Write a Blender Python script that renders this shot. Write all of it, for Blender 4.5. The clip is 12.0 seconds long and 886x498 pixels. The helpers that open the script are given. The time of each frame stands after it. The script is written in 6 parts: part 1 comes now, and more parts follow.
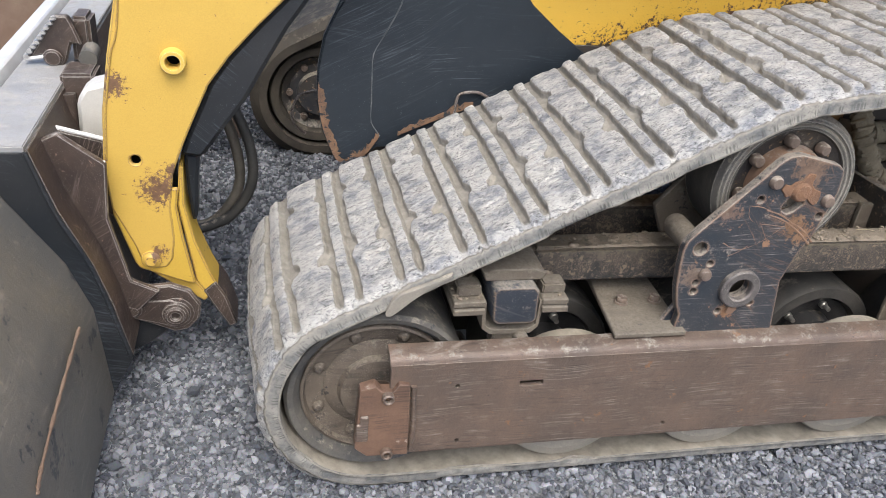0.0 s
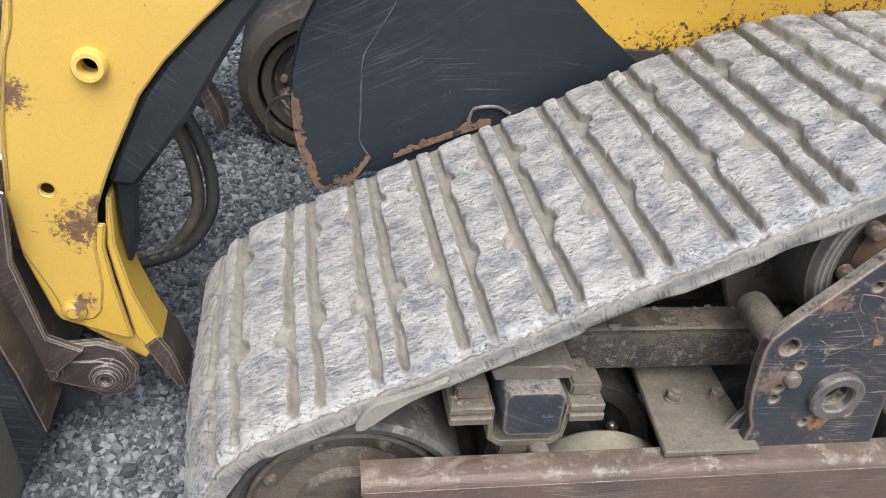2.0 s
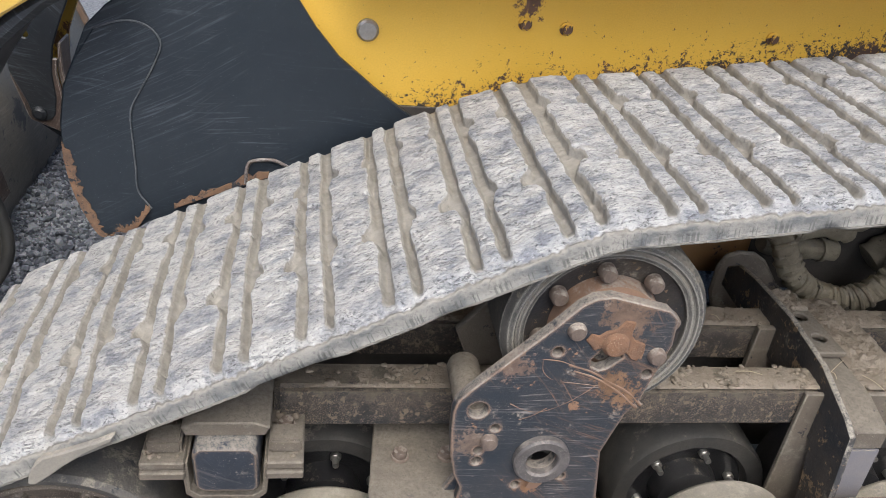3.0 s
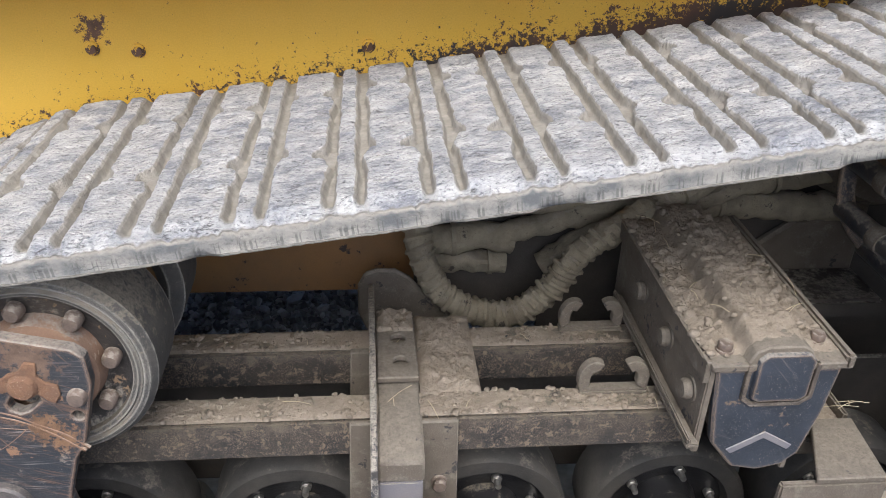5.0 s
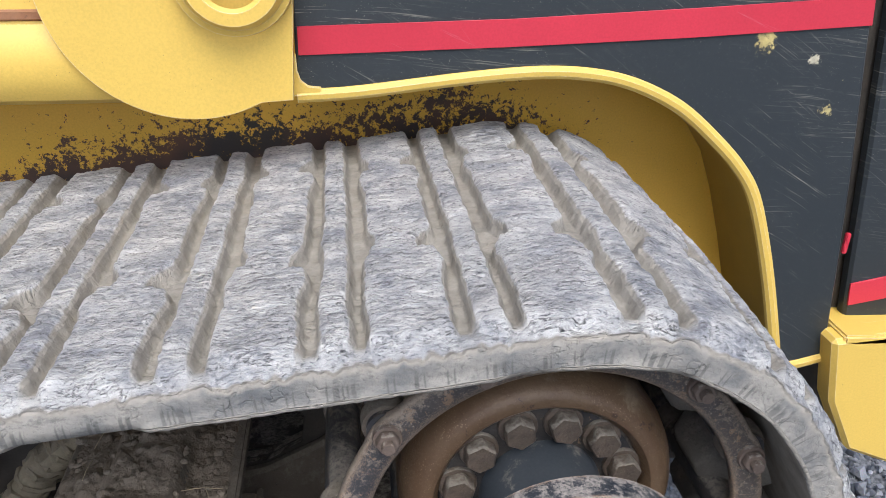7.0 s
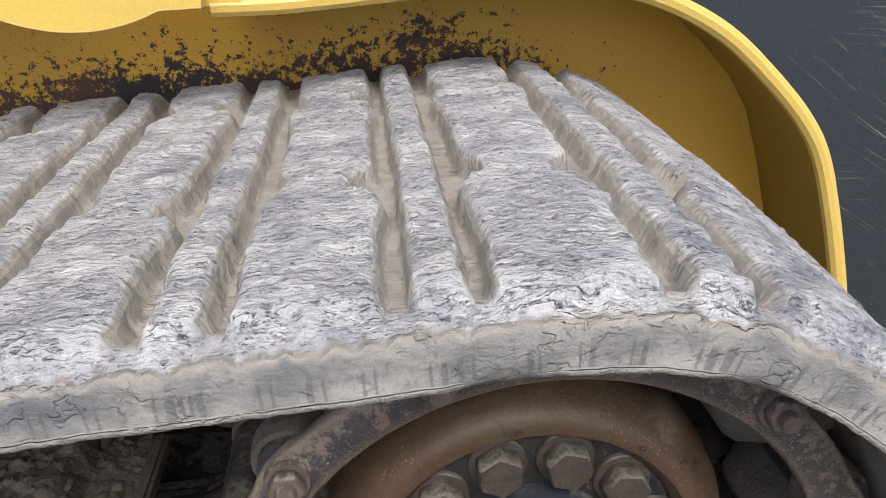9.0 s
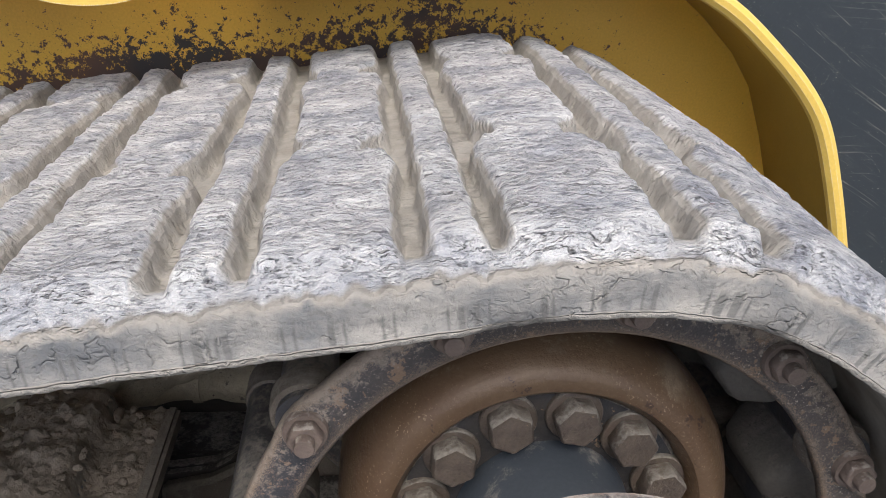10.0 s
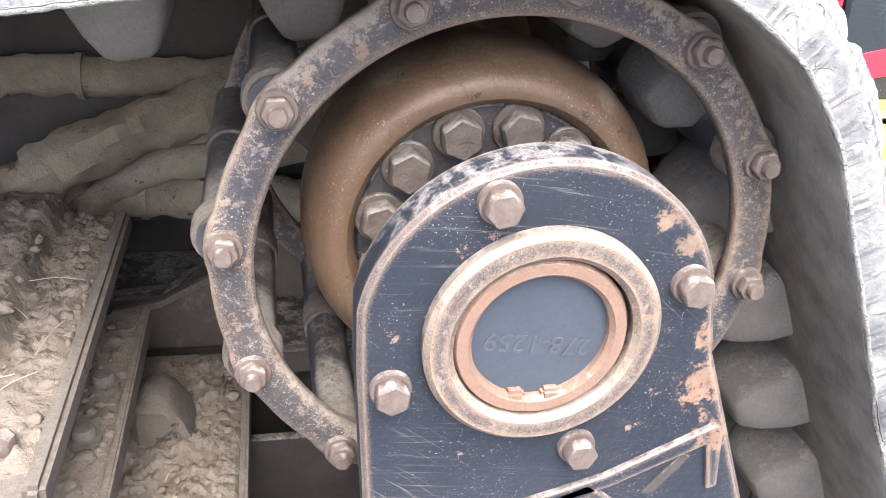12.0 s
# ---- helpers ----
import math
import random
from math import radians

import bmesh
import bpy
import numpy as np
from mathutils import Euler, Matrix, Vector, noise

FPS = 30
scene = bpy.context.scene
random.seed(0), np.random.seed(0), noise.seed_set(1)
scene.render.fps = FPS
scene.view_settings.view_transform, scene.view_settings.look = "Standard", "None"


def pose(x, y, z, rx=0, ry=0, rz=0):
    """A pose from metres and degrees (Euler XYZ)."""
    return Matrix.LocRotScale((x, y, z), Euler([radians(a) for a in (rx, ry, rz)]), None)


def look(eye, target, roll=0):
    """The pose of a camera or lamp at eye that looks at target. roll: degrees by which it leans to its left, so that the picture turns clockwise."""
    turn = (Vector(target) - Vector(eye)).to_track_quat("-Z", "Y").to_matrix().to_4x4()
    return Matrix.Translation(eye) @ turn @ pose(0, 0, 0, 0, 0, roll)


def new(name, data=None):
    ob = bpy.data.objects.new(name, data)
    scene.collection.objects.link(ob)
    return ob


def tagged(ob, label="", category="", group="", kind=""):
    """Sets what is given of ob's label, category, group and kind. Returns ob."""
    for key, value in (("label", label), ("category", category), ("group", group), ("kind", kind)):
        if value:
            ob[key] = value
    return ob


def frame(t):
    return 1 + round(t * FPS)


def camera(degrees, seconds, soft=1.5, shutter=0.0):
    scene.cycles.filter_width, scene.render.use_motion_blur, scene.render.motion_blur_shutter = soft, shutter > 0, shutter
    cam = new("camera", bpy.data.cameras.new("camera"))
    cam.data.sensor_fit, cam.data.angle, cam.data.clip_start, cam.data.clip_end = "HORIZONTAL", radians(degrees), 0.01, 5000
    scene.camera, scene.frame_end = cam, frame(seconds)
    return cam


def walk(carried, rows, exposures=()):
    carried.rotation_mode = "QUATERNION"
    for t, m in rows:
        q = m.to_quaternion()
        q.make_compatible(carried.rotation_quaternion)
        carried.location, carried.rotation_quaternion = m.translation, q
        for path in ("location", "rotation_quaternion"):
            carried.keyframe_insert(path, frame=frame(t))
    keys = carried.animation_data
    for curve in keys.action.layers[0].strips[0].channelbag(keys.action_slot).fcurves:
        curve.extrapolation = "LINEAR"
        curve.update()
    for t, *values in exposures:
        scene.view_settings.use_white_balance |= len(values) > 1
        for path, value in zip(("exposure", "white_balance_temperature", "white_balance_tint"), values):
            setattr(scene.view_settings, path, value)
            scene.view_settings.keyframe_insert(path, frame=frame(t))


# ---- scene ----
cam = camera(56.8, 12.0, 0.8)
PATH = [
    (0, (0.188, 0.237, 1.159), (0.611, 1.928, 0.18), 5.6),
    (0.5, (0.22, 0.435, 1.103), (0.601, 2.141, 0.132), 6.0),
    (1, (0.207, 0.572, 1.072), (0.557, 2.261, 0.059), 6.4),
    (1.5, (0.212, 0.626, 1.073), (0.554, 2.287, 0.013), 6.9),
    (2, (0.299, 0.619, 1.114), (0.666, 2.276, 0.056), 6.9),
    (2.5, (0.509, 0.577, 1.159), (0.834, 2.277, 0.157), 7.1),
    (3, (0.703, 0.568, 1.189), (1.022, 2.276, 0.198), 7.1),
    (3.2, (0.768, 0.607, 1.186), (1.095, 2.314, 0.196), 7.3),
    (4.8, (1.395, 0.575, 1.231), (1.54, 2.293, 0.218), 2.2),
    (5, (1.477, 0.552, 1.237), (1.656, 2.284, 0.253), 2.0),
    (5.5, (1.648, 0.63, 1.239), (1.876, 2.379, 0.297), 1.8),
    (6, (1.823, 0.751, 1.258), (2.07, 2.502, 0.323), 2.2),
    (6.5, (2.005, 0.791, 1.253), (2.299, 2.547, 0.343), 3.3),
    (7, (2.214, 0.868, 1.25), (2.475, 2.669, 0.42), 3.3),
    (7.2, (2.248, 0.922, 1.217), (2.485, 2.749, 0.438), 3.0),
    (8.8, (2.287, 1.055, 1.121), (2.514, 2.878, 0.331), 3.3),
    (9, (2.284, 1.054, 1.119), (2.512, 2.878, 0.33), 3.4),
    (9.5, (2.28, 1.055, 1.121), (2.507, 2.876, 0.327), 3.3),
    (10, (2.276, 1.037, 1.105), (2.504, 2.856, 0.304), 3.3),
    (10.5, (2.256, 1.004, 1.062), (2.481, 2.814, 0.241), 3.0),
    (11, (2.249, 0.984, 1.022), (2.539, 2.768, 0.166), 3.6),
    (11.5, (2.256, 0.956, 1.0), (2.645, 2.696, 0.095), 4.8),
    (12, (2.249, 0.942, 0.998), (2.66, 2.662, 0.065), 4.9),
]
EXPOSURES = [(0.0, 1.1, 6400, 6), (2.0, 1.12, 6300, 5), (3.0, 1.03, 6300, 6), (5.0, 1.15, 6200, 7), (7.0, 0.97, 6100, 7), (9.0, 0.96, 6350, 8), (10.0, 1.02, 6350, 8), (10.5, 1.17, 6300, 9), (11.0, 1.74, 6350, 9), (11.5, 2.33, 6200, 11), (12.0, 2.40, 6100, 11)]
walk(cam, [(t, look(eye, target, roll)) for t, eye, target, roll in PATH], EXPOSURES)

from mathutils import geometry

# ---- world, sun and exposure ----
world = bpy.data.worlds.new("overcast_sky")
scene.world = world
world.use_nodes = True
sky = world.node_tree.nodes.new("ShaderNodeTexSky")
sky.sky_type, sky.sun_disc = "NISHITA", False
sky.sun_elevation, sky.sun_rotation = radians(58), radians(184)
sky.dust_density, sky.air_density = 4.0, 0.6
soft_sky = world.node_tree.nodes.new("ShaderNodeHueSaturation")
soft_sky.inputs["Saturation"].default_value = 1.0
world.node_tree.links.new(sky.outputs[0], soft_sky.inputs["Color"])
world.node_tree.links.new(soft_sky.outputs[0], world.node_tree.nodes["Background"].inputs[0])
world.node_tree.nodes["Background"].inputs[1].default_value = 0.15
sun = new("sun", bpy.data.lights.new("sun", "SUN"))
sun.data.energy, sun.data.angle, sun.data.color = 1.0, radians(50), (1.0, 0.99, 0.985)
sun.matrix_world = look((0.95, -2.2, 6.0), (1.2, 1.6, 0.3))


# ---- materials ----
def material(name, base, rough=0.6, metal=0.0, blotch=None, chips=None, dust=None, streaks=None, bump=0.3, grain=400.0, spec=0.4, blotch_scale=9.0, streak_turn=-22.0, band=None, edge=None, spots=(), speckle=None, dust_scale=24.0, streak_size=1.0, scores=None, upper=None):
    """base colour; blotch: second colour in soft patches; chips: (colour, share, scale) with hard edges;
    dust: (colour, share) lying on faces that look up and in patches; streaks: (colour, share) thin scratches."""
    m = bpy.data.materials.new(name)
    m.use_nodes = True
    nt = m.node_tree
    bsdf = nt.nodes["Principled BSDF"]
    co = nt.nodes.new("ShaderNodeTexCoord").outputs["Object"]

    def noise_tex(scale, detail=6.0, rough_=0.6, distort=0.0, vec=None):
        n = nt.nodes.new("ShaderNodeTexNoise")
        n.inputs["Scale"].default_value, n.inputs["Detail"].default_value = scale, detail
        n.inputs["Roughness"].default_value, n.inputs["Distortion"].default_value = rough_, distort
        nt.links.new(vec or co, n.inputs["Vector"])
        return n.outputs["Fac"]

    def ramp(fac, lo, hi):
        r = nt.nodes.new("ShaderNodeMapRange")
        r.inputs["From Min"].default_value, r.inputs["From Max"].default_value = lo, hi
        nt.links.new(fac, r.inputs["Value"])
        return r.outputs["Result"]

    def mix(fac, a, b):
        n = nt.nodes.new("ShaderNodeMix")
        n.data_type = "RGBA"
        nt.links.new(fac, n.inputs["Factor"])
        for sock, v in ((n.inputs["A"], a), (n.inputs["B"], b)):
            if isinstance(v, tuple):
                sock.default_value = (*v, 1)
            else:
                nt.links.new(v, sock)
        return n.outputs["Result"]

    def times(a, b):
        n = nt.nodes.new("ShaderNodeMath")
        n.operation = "MULTIPLY"
        nt.links.new(a, n.inputs[0])
        if isinstance(b, float):
            n.inputs[1].default_value = b
        else:
            nt.links.new(b, n.inputs[1])
        return n.outputs[0]

    col = base
    fine = noise_tex(grain, 4.0)
    second = blotch or tuple(c * 0.8 for c in base)
    col = mix(ramp(noise_tex(blotch_scale, 8.0, 0.65), 0.38, 0.66), col, second)
    col = mix(times(ramp(fine, 0.35, 0.75), 0.35), col, tuple(c * 0.62 for c in base))
    rough_out = None
    layers = [(streaks, streak_turn, 0.0, 0.0), (streaks, streak_turn - 30, 5.3, 0.03)] if streaks else []
    for k, line in enumerate(scores or ()):
        layers += [(line, 1.0 + 0.7 * k, 9.1 + 3 * k, 0.0), (line, -2.0 + 0.7 * k, 13.7 + 3 * k, 0.0)]
    if layers:
        for streaks, turn, shift, lower in layers:
            tilt = nt.nodes.new("ShaderNodeMapping")
            tilt.inputs["Rotation"].default_value, tilt.inputs["Location"].default_value = (0, radians(turn), 0), (shift, shift, shift)
            nt.links.new(co, tilt.inputs["Vector"])
            bend = nt.nodes.new("ShaderNodeVectorMath")
            bend.operation = "MULTIPLY_ADD"
            soft = nt.nodes.new("ShaderNodeTexNoise")
            soft.inputs["Scale"].default_value = 3.0
            nt.links.new(co, soft.inputs["Vector"])
            nt.links.new(soft.outputs["Color"], bend.inputs[0])
            bend.inputs[1].default_value = (0.05, 0.05, 0.05)
            nt.links.new(tilt.outputs["Vector"], bend.inputs[2])
            mp = nt.nodes.new("ShaderNodeMapping")
            mp.inputs["Scale"].default_value = (3.5 * streak_size, 6, 120 * streak_size)
            nt.links.new(bend.outputs[0], mp.inputs["Vector"])
            s = ramp(noise_tex(1.5, 4.0, 0.7, 0.2, mp.outputs["Vector"]), 0.70 - streaks[1] + lower, 0.82 - streaks[1] + lower)
            s = times(s, ramp(noise_tex(4.0 + shift, 5.0, 0.6), 0.48, 0.72))
            col = mix(s, col, streaks[0])
    if chips:
        for mul, cut in ((1.0, 0.0), (3.1, 0.03)):
            c = ramp(noise_tex(chips[2] * mul, 9.0, 0.72), 0.66 - chips[1] + cut, 0.68 - chips[1] + cut)
            col = mix(c, col, chips[0])
    if speckle:
        # pin-head flecks in clusters: (colour, share)
        fleck = times(ramp(noise_tex(650.0, 3.0, 0.6), 0.66 - speckle[1], 0.70 - speckle[1]), ramp(noise_tex(22.0, 6.0, 0.7), 0.40, 0.58))
        col = mix(fleck, col, speckle[0])
    for sx, sz, reach, tint in spots:
        # worn-through patches: round (x, z) with a ragged outline
        where = nt.nodes.new("ShaderNodeVectorMath")
        where.operation = "MULTIPLY_ADD"
        nt.links.new(co, where.inputs[0])
        where.inputs[1].default_value, where.inputs[2].default_value = (1, 0, 1), (-sx, 0, -sz)
        size = nt.nodes.new("ShaderNodeVectorMath")
        size.operation = "LENGTH"
        nt.links.new(where.outputs[0], size.inputs[0])
        pull = nt.nodes.new("ShaderNodeMath")
        pull.operation = "ADD"
        nt.links.new(times(ramp(size.outputs["Value"], reach, 0.0), 0.30), pull.inputs[0])
        nt.links.new(noise_tex(90.0, 10.0, 0.80), pull.inputs[1])
        col = mix(ramp(pull.outputs[0], 0.655, 0.70), col, mix(ramp(noise_tex(60.0, 6.0, 0.7), 0.35, 0.65), tint, tuple(c * 0.55 for c in tint)))
    if edge:
        # paint rubbed off along edges: (colour, width)
        bev = nt.nodes.new("ShaderNodeBevel")
        bev.samples = 4
        bev.inputs["Radius"].default_value = edge[1]
        flat = nt.nodes.new("ShaderNodeNewGeometry")
        dot = nt.nodes.new("ShaderNodeVectorMath")
        dot.operation = "DOT_PRODUCT"
        nt.links.new(bev.outputs[0], dot.inputs[0])
        nt.links.new(flat.outputs["Normal"], dot.inputs[1])
        rub = nt.nodes.new("ShaderNodeMath")
        rub.operation = "ADD"
        nt.links.new(ramp(dot.outputs["Value"], 0.995, 0.90), rub.inputs[0])
        nt.links.new(noise_tex(70.0, 8.0, 0.75), rub.inputs[1])
        col = mix(ramp(rub.outputs[0], 0.92, 1.10), col, edge[0])
    if band:
        # spatter of dark chips along the line where the track throws grit: (height at x = 0, slope, reach, colour)
        sp = nt.nodes.new("ShaderNodeSeparateXYZ")
        nt.links.new(co, sp.inputs[0])
        line = nt.nodes.new("ShaderNodeMath")
        line.operation = "MULTIPLY_ADD"
        nt.links.new(sp.outputs["X"], line.inputs[0])
        line.inputs[1].default_value, line.inputs[2].default_value = -band[1], -band[0]
        above = nt.nodes.new("ShaderNodeMath")
        above.operation = "ADD"
        nt.links.new(sp.outputs["Z"], above.inputs[0])
        nt.links.new(line.outputs[0], above.inputs[1])
        cap = nt.nodes.new("ShaderNodeMath")
        cap.operation = "MAXIMUM"
        nt.links.new(line.outputs[0], cap.inputs[0])
        cap.inputs[1].default_value = -0.962
        nt.links.new(cap.outputs[0], above.inputs[1])
        near = times(ramp(above.outputs[0], band[2], 0.0), ramp(sp.outputs["X"], 2.66, 2.40))
        grow = nt.nodes.new("ShaderNodeMapRange")
        grow.inputs["From Min"].default_value, grow.inputs["From Max"].default_value, grow.inputs["To Min"].default_value = 1.2, 2.1, 0.72
        nt.links.new(sp.outputs["X"], grow.inputs["Value"])
        near = times(near, grow.outputs["Result"])
        near = times(times(near, near), ramp(noise_tex(6.0, 4.0), 0.12, 0.55))
        clump = ramp(noise_tex(26.0, 5.0, 0.6), 0.36, 0.62)
        for scale, gain, cut in ((115.0, 0.30, 0.665), (38.0, 0.25, 0.665)):
            lift = nt.nodes.new("ShaderNodeMath")
            lift.operation = "MULTIPLY_ADD"
            nt.links.new(near, lift.inputs[0])
            lift.inputs[1].default_value = gain
            spread = nt.nodes.new("ShaderNodeMath")
            spread.operation = "MULTIPLY_ADD"
            nt.links.new(clump, spread.inputs[0])
            spread.inputs[1].default_value = 0.06
            nt.links.new(noise_tex(scale, 10.0, 0.74), spread.inputs[2])
            nt.links.new(spread.outputs[0], lift.inputs[2])
            col = mix(ramp(lift.outputs[0], cut + 0.03, cut + 0.05), col, mix(ramp(noise_tex(9.0, 4.0), 0.4, 0.6), band[3], (0.115, 0.062, 0.042)))
    if upper:
        # splashed mud that ends in a ragged line: (height, colour)
        high = nt.nodes.new("ShaderNodeSeparateXYZ")
        nt.links.new(co, high.inputs[0])
        tide = nt.nodes.new("ShaderNodeMath")
        tide.operation = "MULTIPLY_ADD"
        nt.links.new(noise_tex(45.0, 9.0, 0.75), tide.inputs[0])
        tide.inputs[1].default_value = 0.16
        nt.links.new(high.outputs["Z"], tide.inputs[2])
        col = mix(ramp(tide.outputs[0], upper[0] + 0.068, upper[0] + 0.092), col, mix(ramp(noise_tex(70.0, 7.0, 0.7), 0.3, 0.7), upper[1], tuple(c * 0.65 for c in upper[1])))
    if dust:
        geo = nt.nodes.new("ShaderNodeNewGeometry")
        sep = nt.nodes.new("ShaderNodeSeparateXYZ")
        nt.links.new(geo.outputs["Normal"], sep.inputs[0])
        up = ramp(sep.outputs["Z"], -0.1, 0.75)
        add = nt.nodes.new("ShaderNodeMath")
        add.operation = "ADD"
        nt.links.new(times(up, 0.5), add.inputs[0])
        nt.links.new(ramp(noise_tex(dust_scale, 10.0, 0.76), 0.25, 0.8), add.inputs[1])
        d = ramp(add.outputs[0], 1.12 - dust[1], 1.27 - dust[1])
        d = times(d, ramp(noise_tex(190.0, 7.0, 0.78), 0.33, 0.56))
        tan = mix(ramp(noise_tex(60.0, 6.0), 0.3, 0.7), dust[0], tuple(c * 0.7 for c in dust[0]))
        col = mix(d, col, tan)
        rm = nt.nodes.new("ShaderNodeMix")
        rm.inputs["A"].default_value, rm.inputs["B"].default_value = rough, 0.95
        nt.links.new(d, rm.inputs["Factor"])
        rough_out = rm.outputs["Result"]
    nt.links.new(col, bsdf.inputs["Base Color"])
    if rough_out:
        nt.links.new(rough_out, bsdf.inputs["Roughness"])
    else:
        bsdf.inputs["Roughness"].default_value = rough
    bsdf.inputs["Metallic"].default_value, bsdf.inputs["Specular IOR Level"].default_value = metal, spec
    b1 = nt.nodes.new("ShaderNodeBump")
    b1.inputs["Strength"].default_value, b1.inputs["Distance"].default_value = bump, 0.0015
    nt.links.new(fine, b1.inputs["Height"])
    b2 = nt.nodes.new("ShaderNodeBump")
    b2.inputs["Strength"].default_value, b2.inputs["Distance"].default_value = bump * 0.8, 0.006
    nt.links.new(noise_tex(55.0, 7.0, 0.65), b2.inputs["Height"])
    nt.links.new(b1.outputs[0], b2.inputs["Normal"])
    nt.links.new(b2.outputs[0], bsdf.inputs["Normal"])
    return m


TAN = (0.35, 0.315, 0.262)
M_YELLOW = material("yellow_paint", (0.70, 0.485, 0.105), 0.38, blotch=(0.66, 0.45, 0.095), chips=((0.10, 0.05, 0.03), -0.02, 26.0), speckle=((0.16, 0.09, 0.05), -0.03), bump=0.06, blotch_scale=2.5, edge=((0.70, 0.60, 0.38), 0.0015))
M_YELLOW_ROUGH = material("chipped_yellow_paint", (0.78, 0.475, 0.07), 0.42, blotch=(0.73, 0.43, 0.05), chips=((0.10, 0.055, 0.035), -0.02, 17.0), bump=0.12, blotch_scale=3.0, band=(0.571, 0.166, 0.13, (0.045, 0.038, 0.035)), spots=((1.045, 0.885, 0.045, (0.17, 0.09, 0.055)),))
# much darker yellow than the wall above, with chips and dust patches
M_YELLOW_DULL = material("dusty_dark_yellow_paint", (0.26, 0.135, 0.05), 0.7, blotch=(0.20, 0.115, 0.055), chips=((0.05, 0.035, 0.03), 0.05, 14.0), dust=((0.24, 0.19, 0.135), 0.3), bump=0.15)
M_BLACK = material("scratched_black_paint", (0.013, 0.016, 0.020), 0.42, blotch=(0.030, 0.031, 0.033), streaks=((0.10, 0.11, 0.125), 0.19), streak_size=1.8, speckle=((0.30, 0.31, 0.32), -0.02), dust=((0.22, 0.215, 0.20), 0.05), bump=0.10, blotch_scale=3.5, streak_turn=-14.0)
M_PLATE = material("worn_black_plate", (0.020, 0.025, 0.033), 0.45, blotch=(0.033, 0.037, 0.045), streaks=((0.25, 0.215, 0.18), 0.12), streak_size=2.6, chips=((0.26, 0.175, 0.125), 0.015, 34.0), speckle=((0.33, 0.30, 0.26), 0.03), dust=((0.33, 0.30, 0.27), 0.24), dust_scale=110.0, bump=0.3, streak_turn=-8.0, edge=((0.31, 0.225, 0.16), 0.006), spots=((2.462, 0.812, 0.014, (0.28, 0.19, 0.13)), (2.478, 0.800, 0.015, (0.28, 0.19, 0.13)), (2.505, 0.735, 0.018, (0.30, 0.19, 0.125)), (2.510, 0.700, 0.036, (0.30, 0.19, 0.125)), (2.525, 0.660, 0.026, (0.30, 0.19, 0.125))))
M_RUSTBLACK = material("rusty_black_steel", (0.044, 0.044, 0.048), 0.5, blotch=(0.095, 0.080, 0.066), chips=((0.20, 0.135, 0.09), 0.07, 75.0), speckle=((0.36, 0.31, 0.26), 0.05), dust=((0.34, 0.28, 0.22), 0.56), dust_scale=120.0, bump=0.4, edge=((0.35, 0.25, 0.165), 0.012))
M_RAIL = material("brown_worn_steel", (0.112, 0.086, 0.070), 0.42, blotch=(0.178, 0.125, 0.095), scores=(((0.045, 0.038, 0.034), 0.15), ((0.30, 0.26, 0.225), 0.17)), streak_size=1.5, chips=((0.23, 0.125, 0.07), 0.035, 26.0), speckle=((0.04, 0.036, 0.034), 0.05), dust=((0.36, 0.33, 0.285), 0.12), bump=0.35, metal=0.15, streak_turn=2.0, blotch_scale=7.0)
M_BLOCK = material("rust_red_steel", (0.135, 0.082, 0.058), 0.5, blotch=(0.20, 0.12, 0.08), scores=(((0.045, 0.035, 0.03), 0.22),), chips=((0.30, 0.24, 0.20), 0.02, 40.0), dust=((0.36, 0.31, 0.26), 0.12), bump=0.4, blotch_scale=12.0)
M_BUSH = material("worn_grey_bushing", (0.10, 0.09, 0.085), 0.5, metal=0.2, blotch=(0.17, 0.15, 0.14), speckle=((0.34, 0.31, 0.28), 0.05), dust=((0.34, 0.30, 0.26), 0.25), bump=0.4, blotch_scale=40.0)
M_MUDDY = material("mud_covered_steel", (0.12, 0.099, 0.077), 0.85, blotch=(0.165, 0.138, 0.106), chips=((0.05, 0.045, 0.045), 0.05, 18.0), speckle=((0.36, 0.32, 0.26), 0.02), dust=((0.225, 0.197, 0.158), 0.55), bump=0.6)
M_MUDBLACK = material("mud_streaked_black_steel", (0.03, 0.032, 0.037), 0.5, blotch=(0.085, 0.07, 0.055), chips=((0.26, 0.18, 0.11), 0.07, 20.0), dust=(TAN, 0.45), bump=0.4)
M_TUBE = material("mud_washed_black_tube", (0.028, 0.029, 0.032), 0.5, blotch=(0.07, 0.06, 0.05), chips=((0.19, 0.148, 0.108), 0.10, 60.0), speckle=((0.25, 0.195, 0.14), 0.12), upper=(0.442, (0.165, 0.137, 0.104)), dust=((0.25, 0.215, 0.165), 0.22), dust_scale=70.0, bump=0.9)
M_MUD = material("dry_mud", (0.285, 0.240, 0.188), 0.95, blotch=(0.225, 0.187, 0.143), speckle=((0.40, 0.355, 0.29), 0.02), bump=1.0, grain=250.0, spec=0.2, blotch_scale=35.0)
M_ORANGE = material("rust_brown_cast_iron", (0.135, 0.082, 0.048), 0.36, blotch=(0.20, 0.135, 0.078), chips=((0.075, 0.048, 0.036), 0.05, 26.0), speckle=((0.36, 0.26, 0.165), 0.04), dust=((0.32, 0.25, 0.17), 0.18), bump=0.3, metal=0.15, blotch_scale=9.0)
M_ROD = material("worn_blue_black_rod", (0.05, 0.053, 0.06), 0.35, metal=0.3, blotch=(0.12, 0.105, 0.09), dust=(TAN, 0.28), bump=0.2, blotch_scale=14.0)
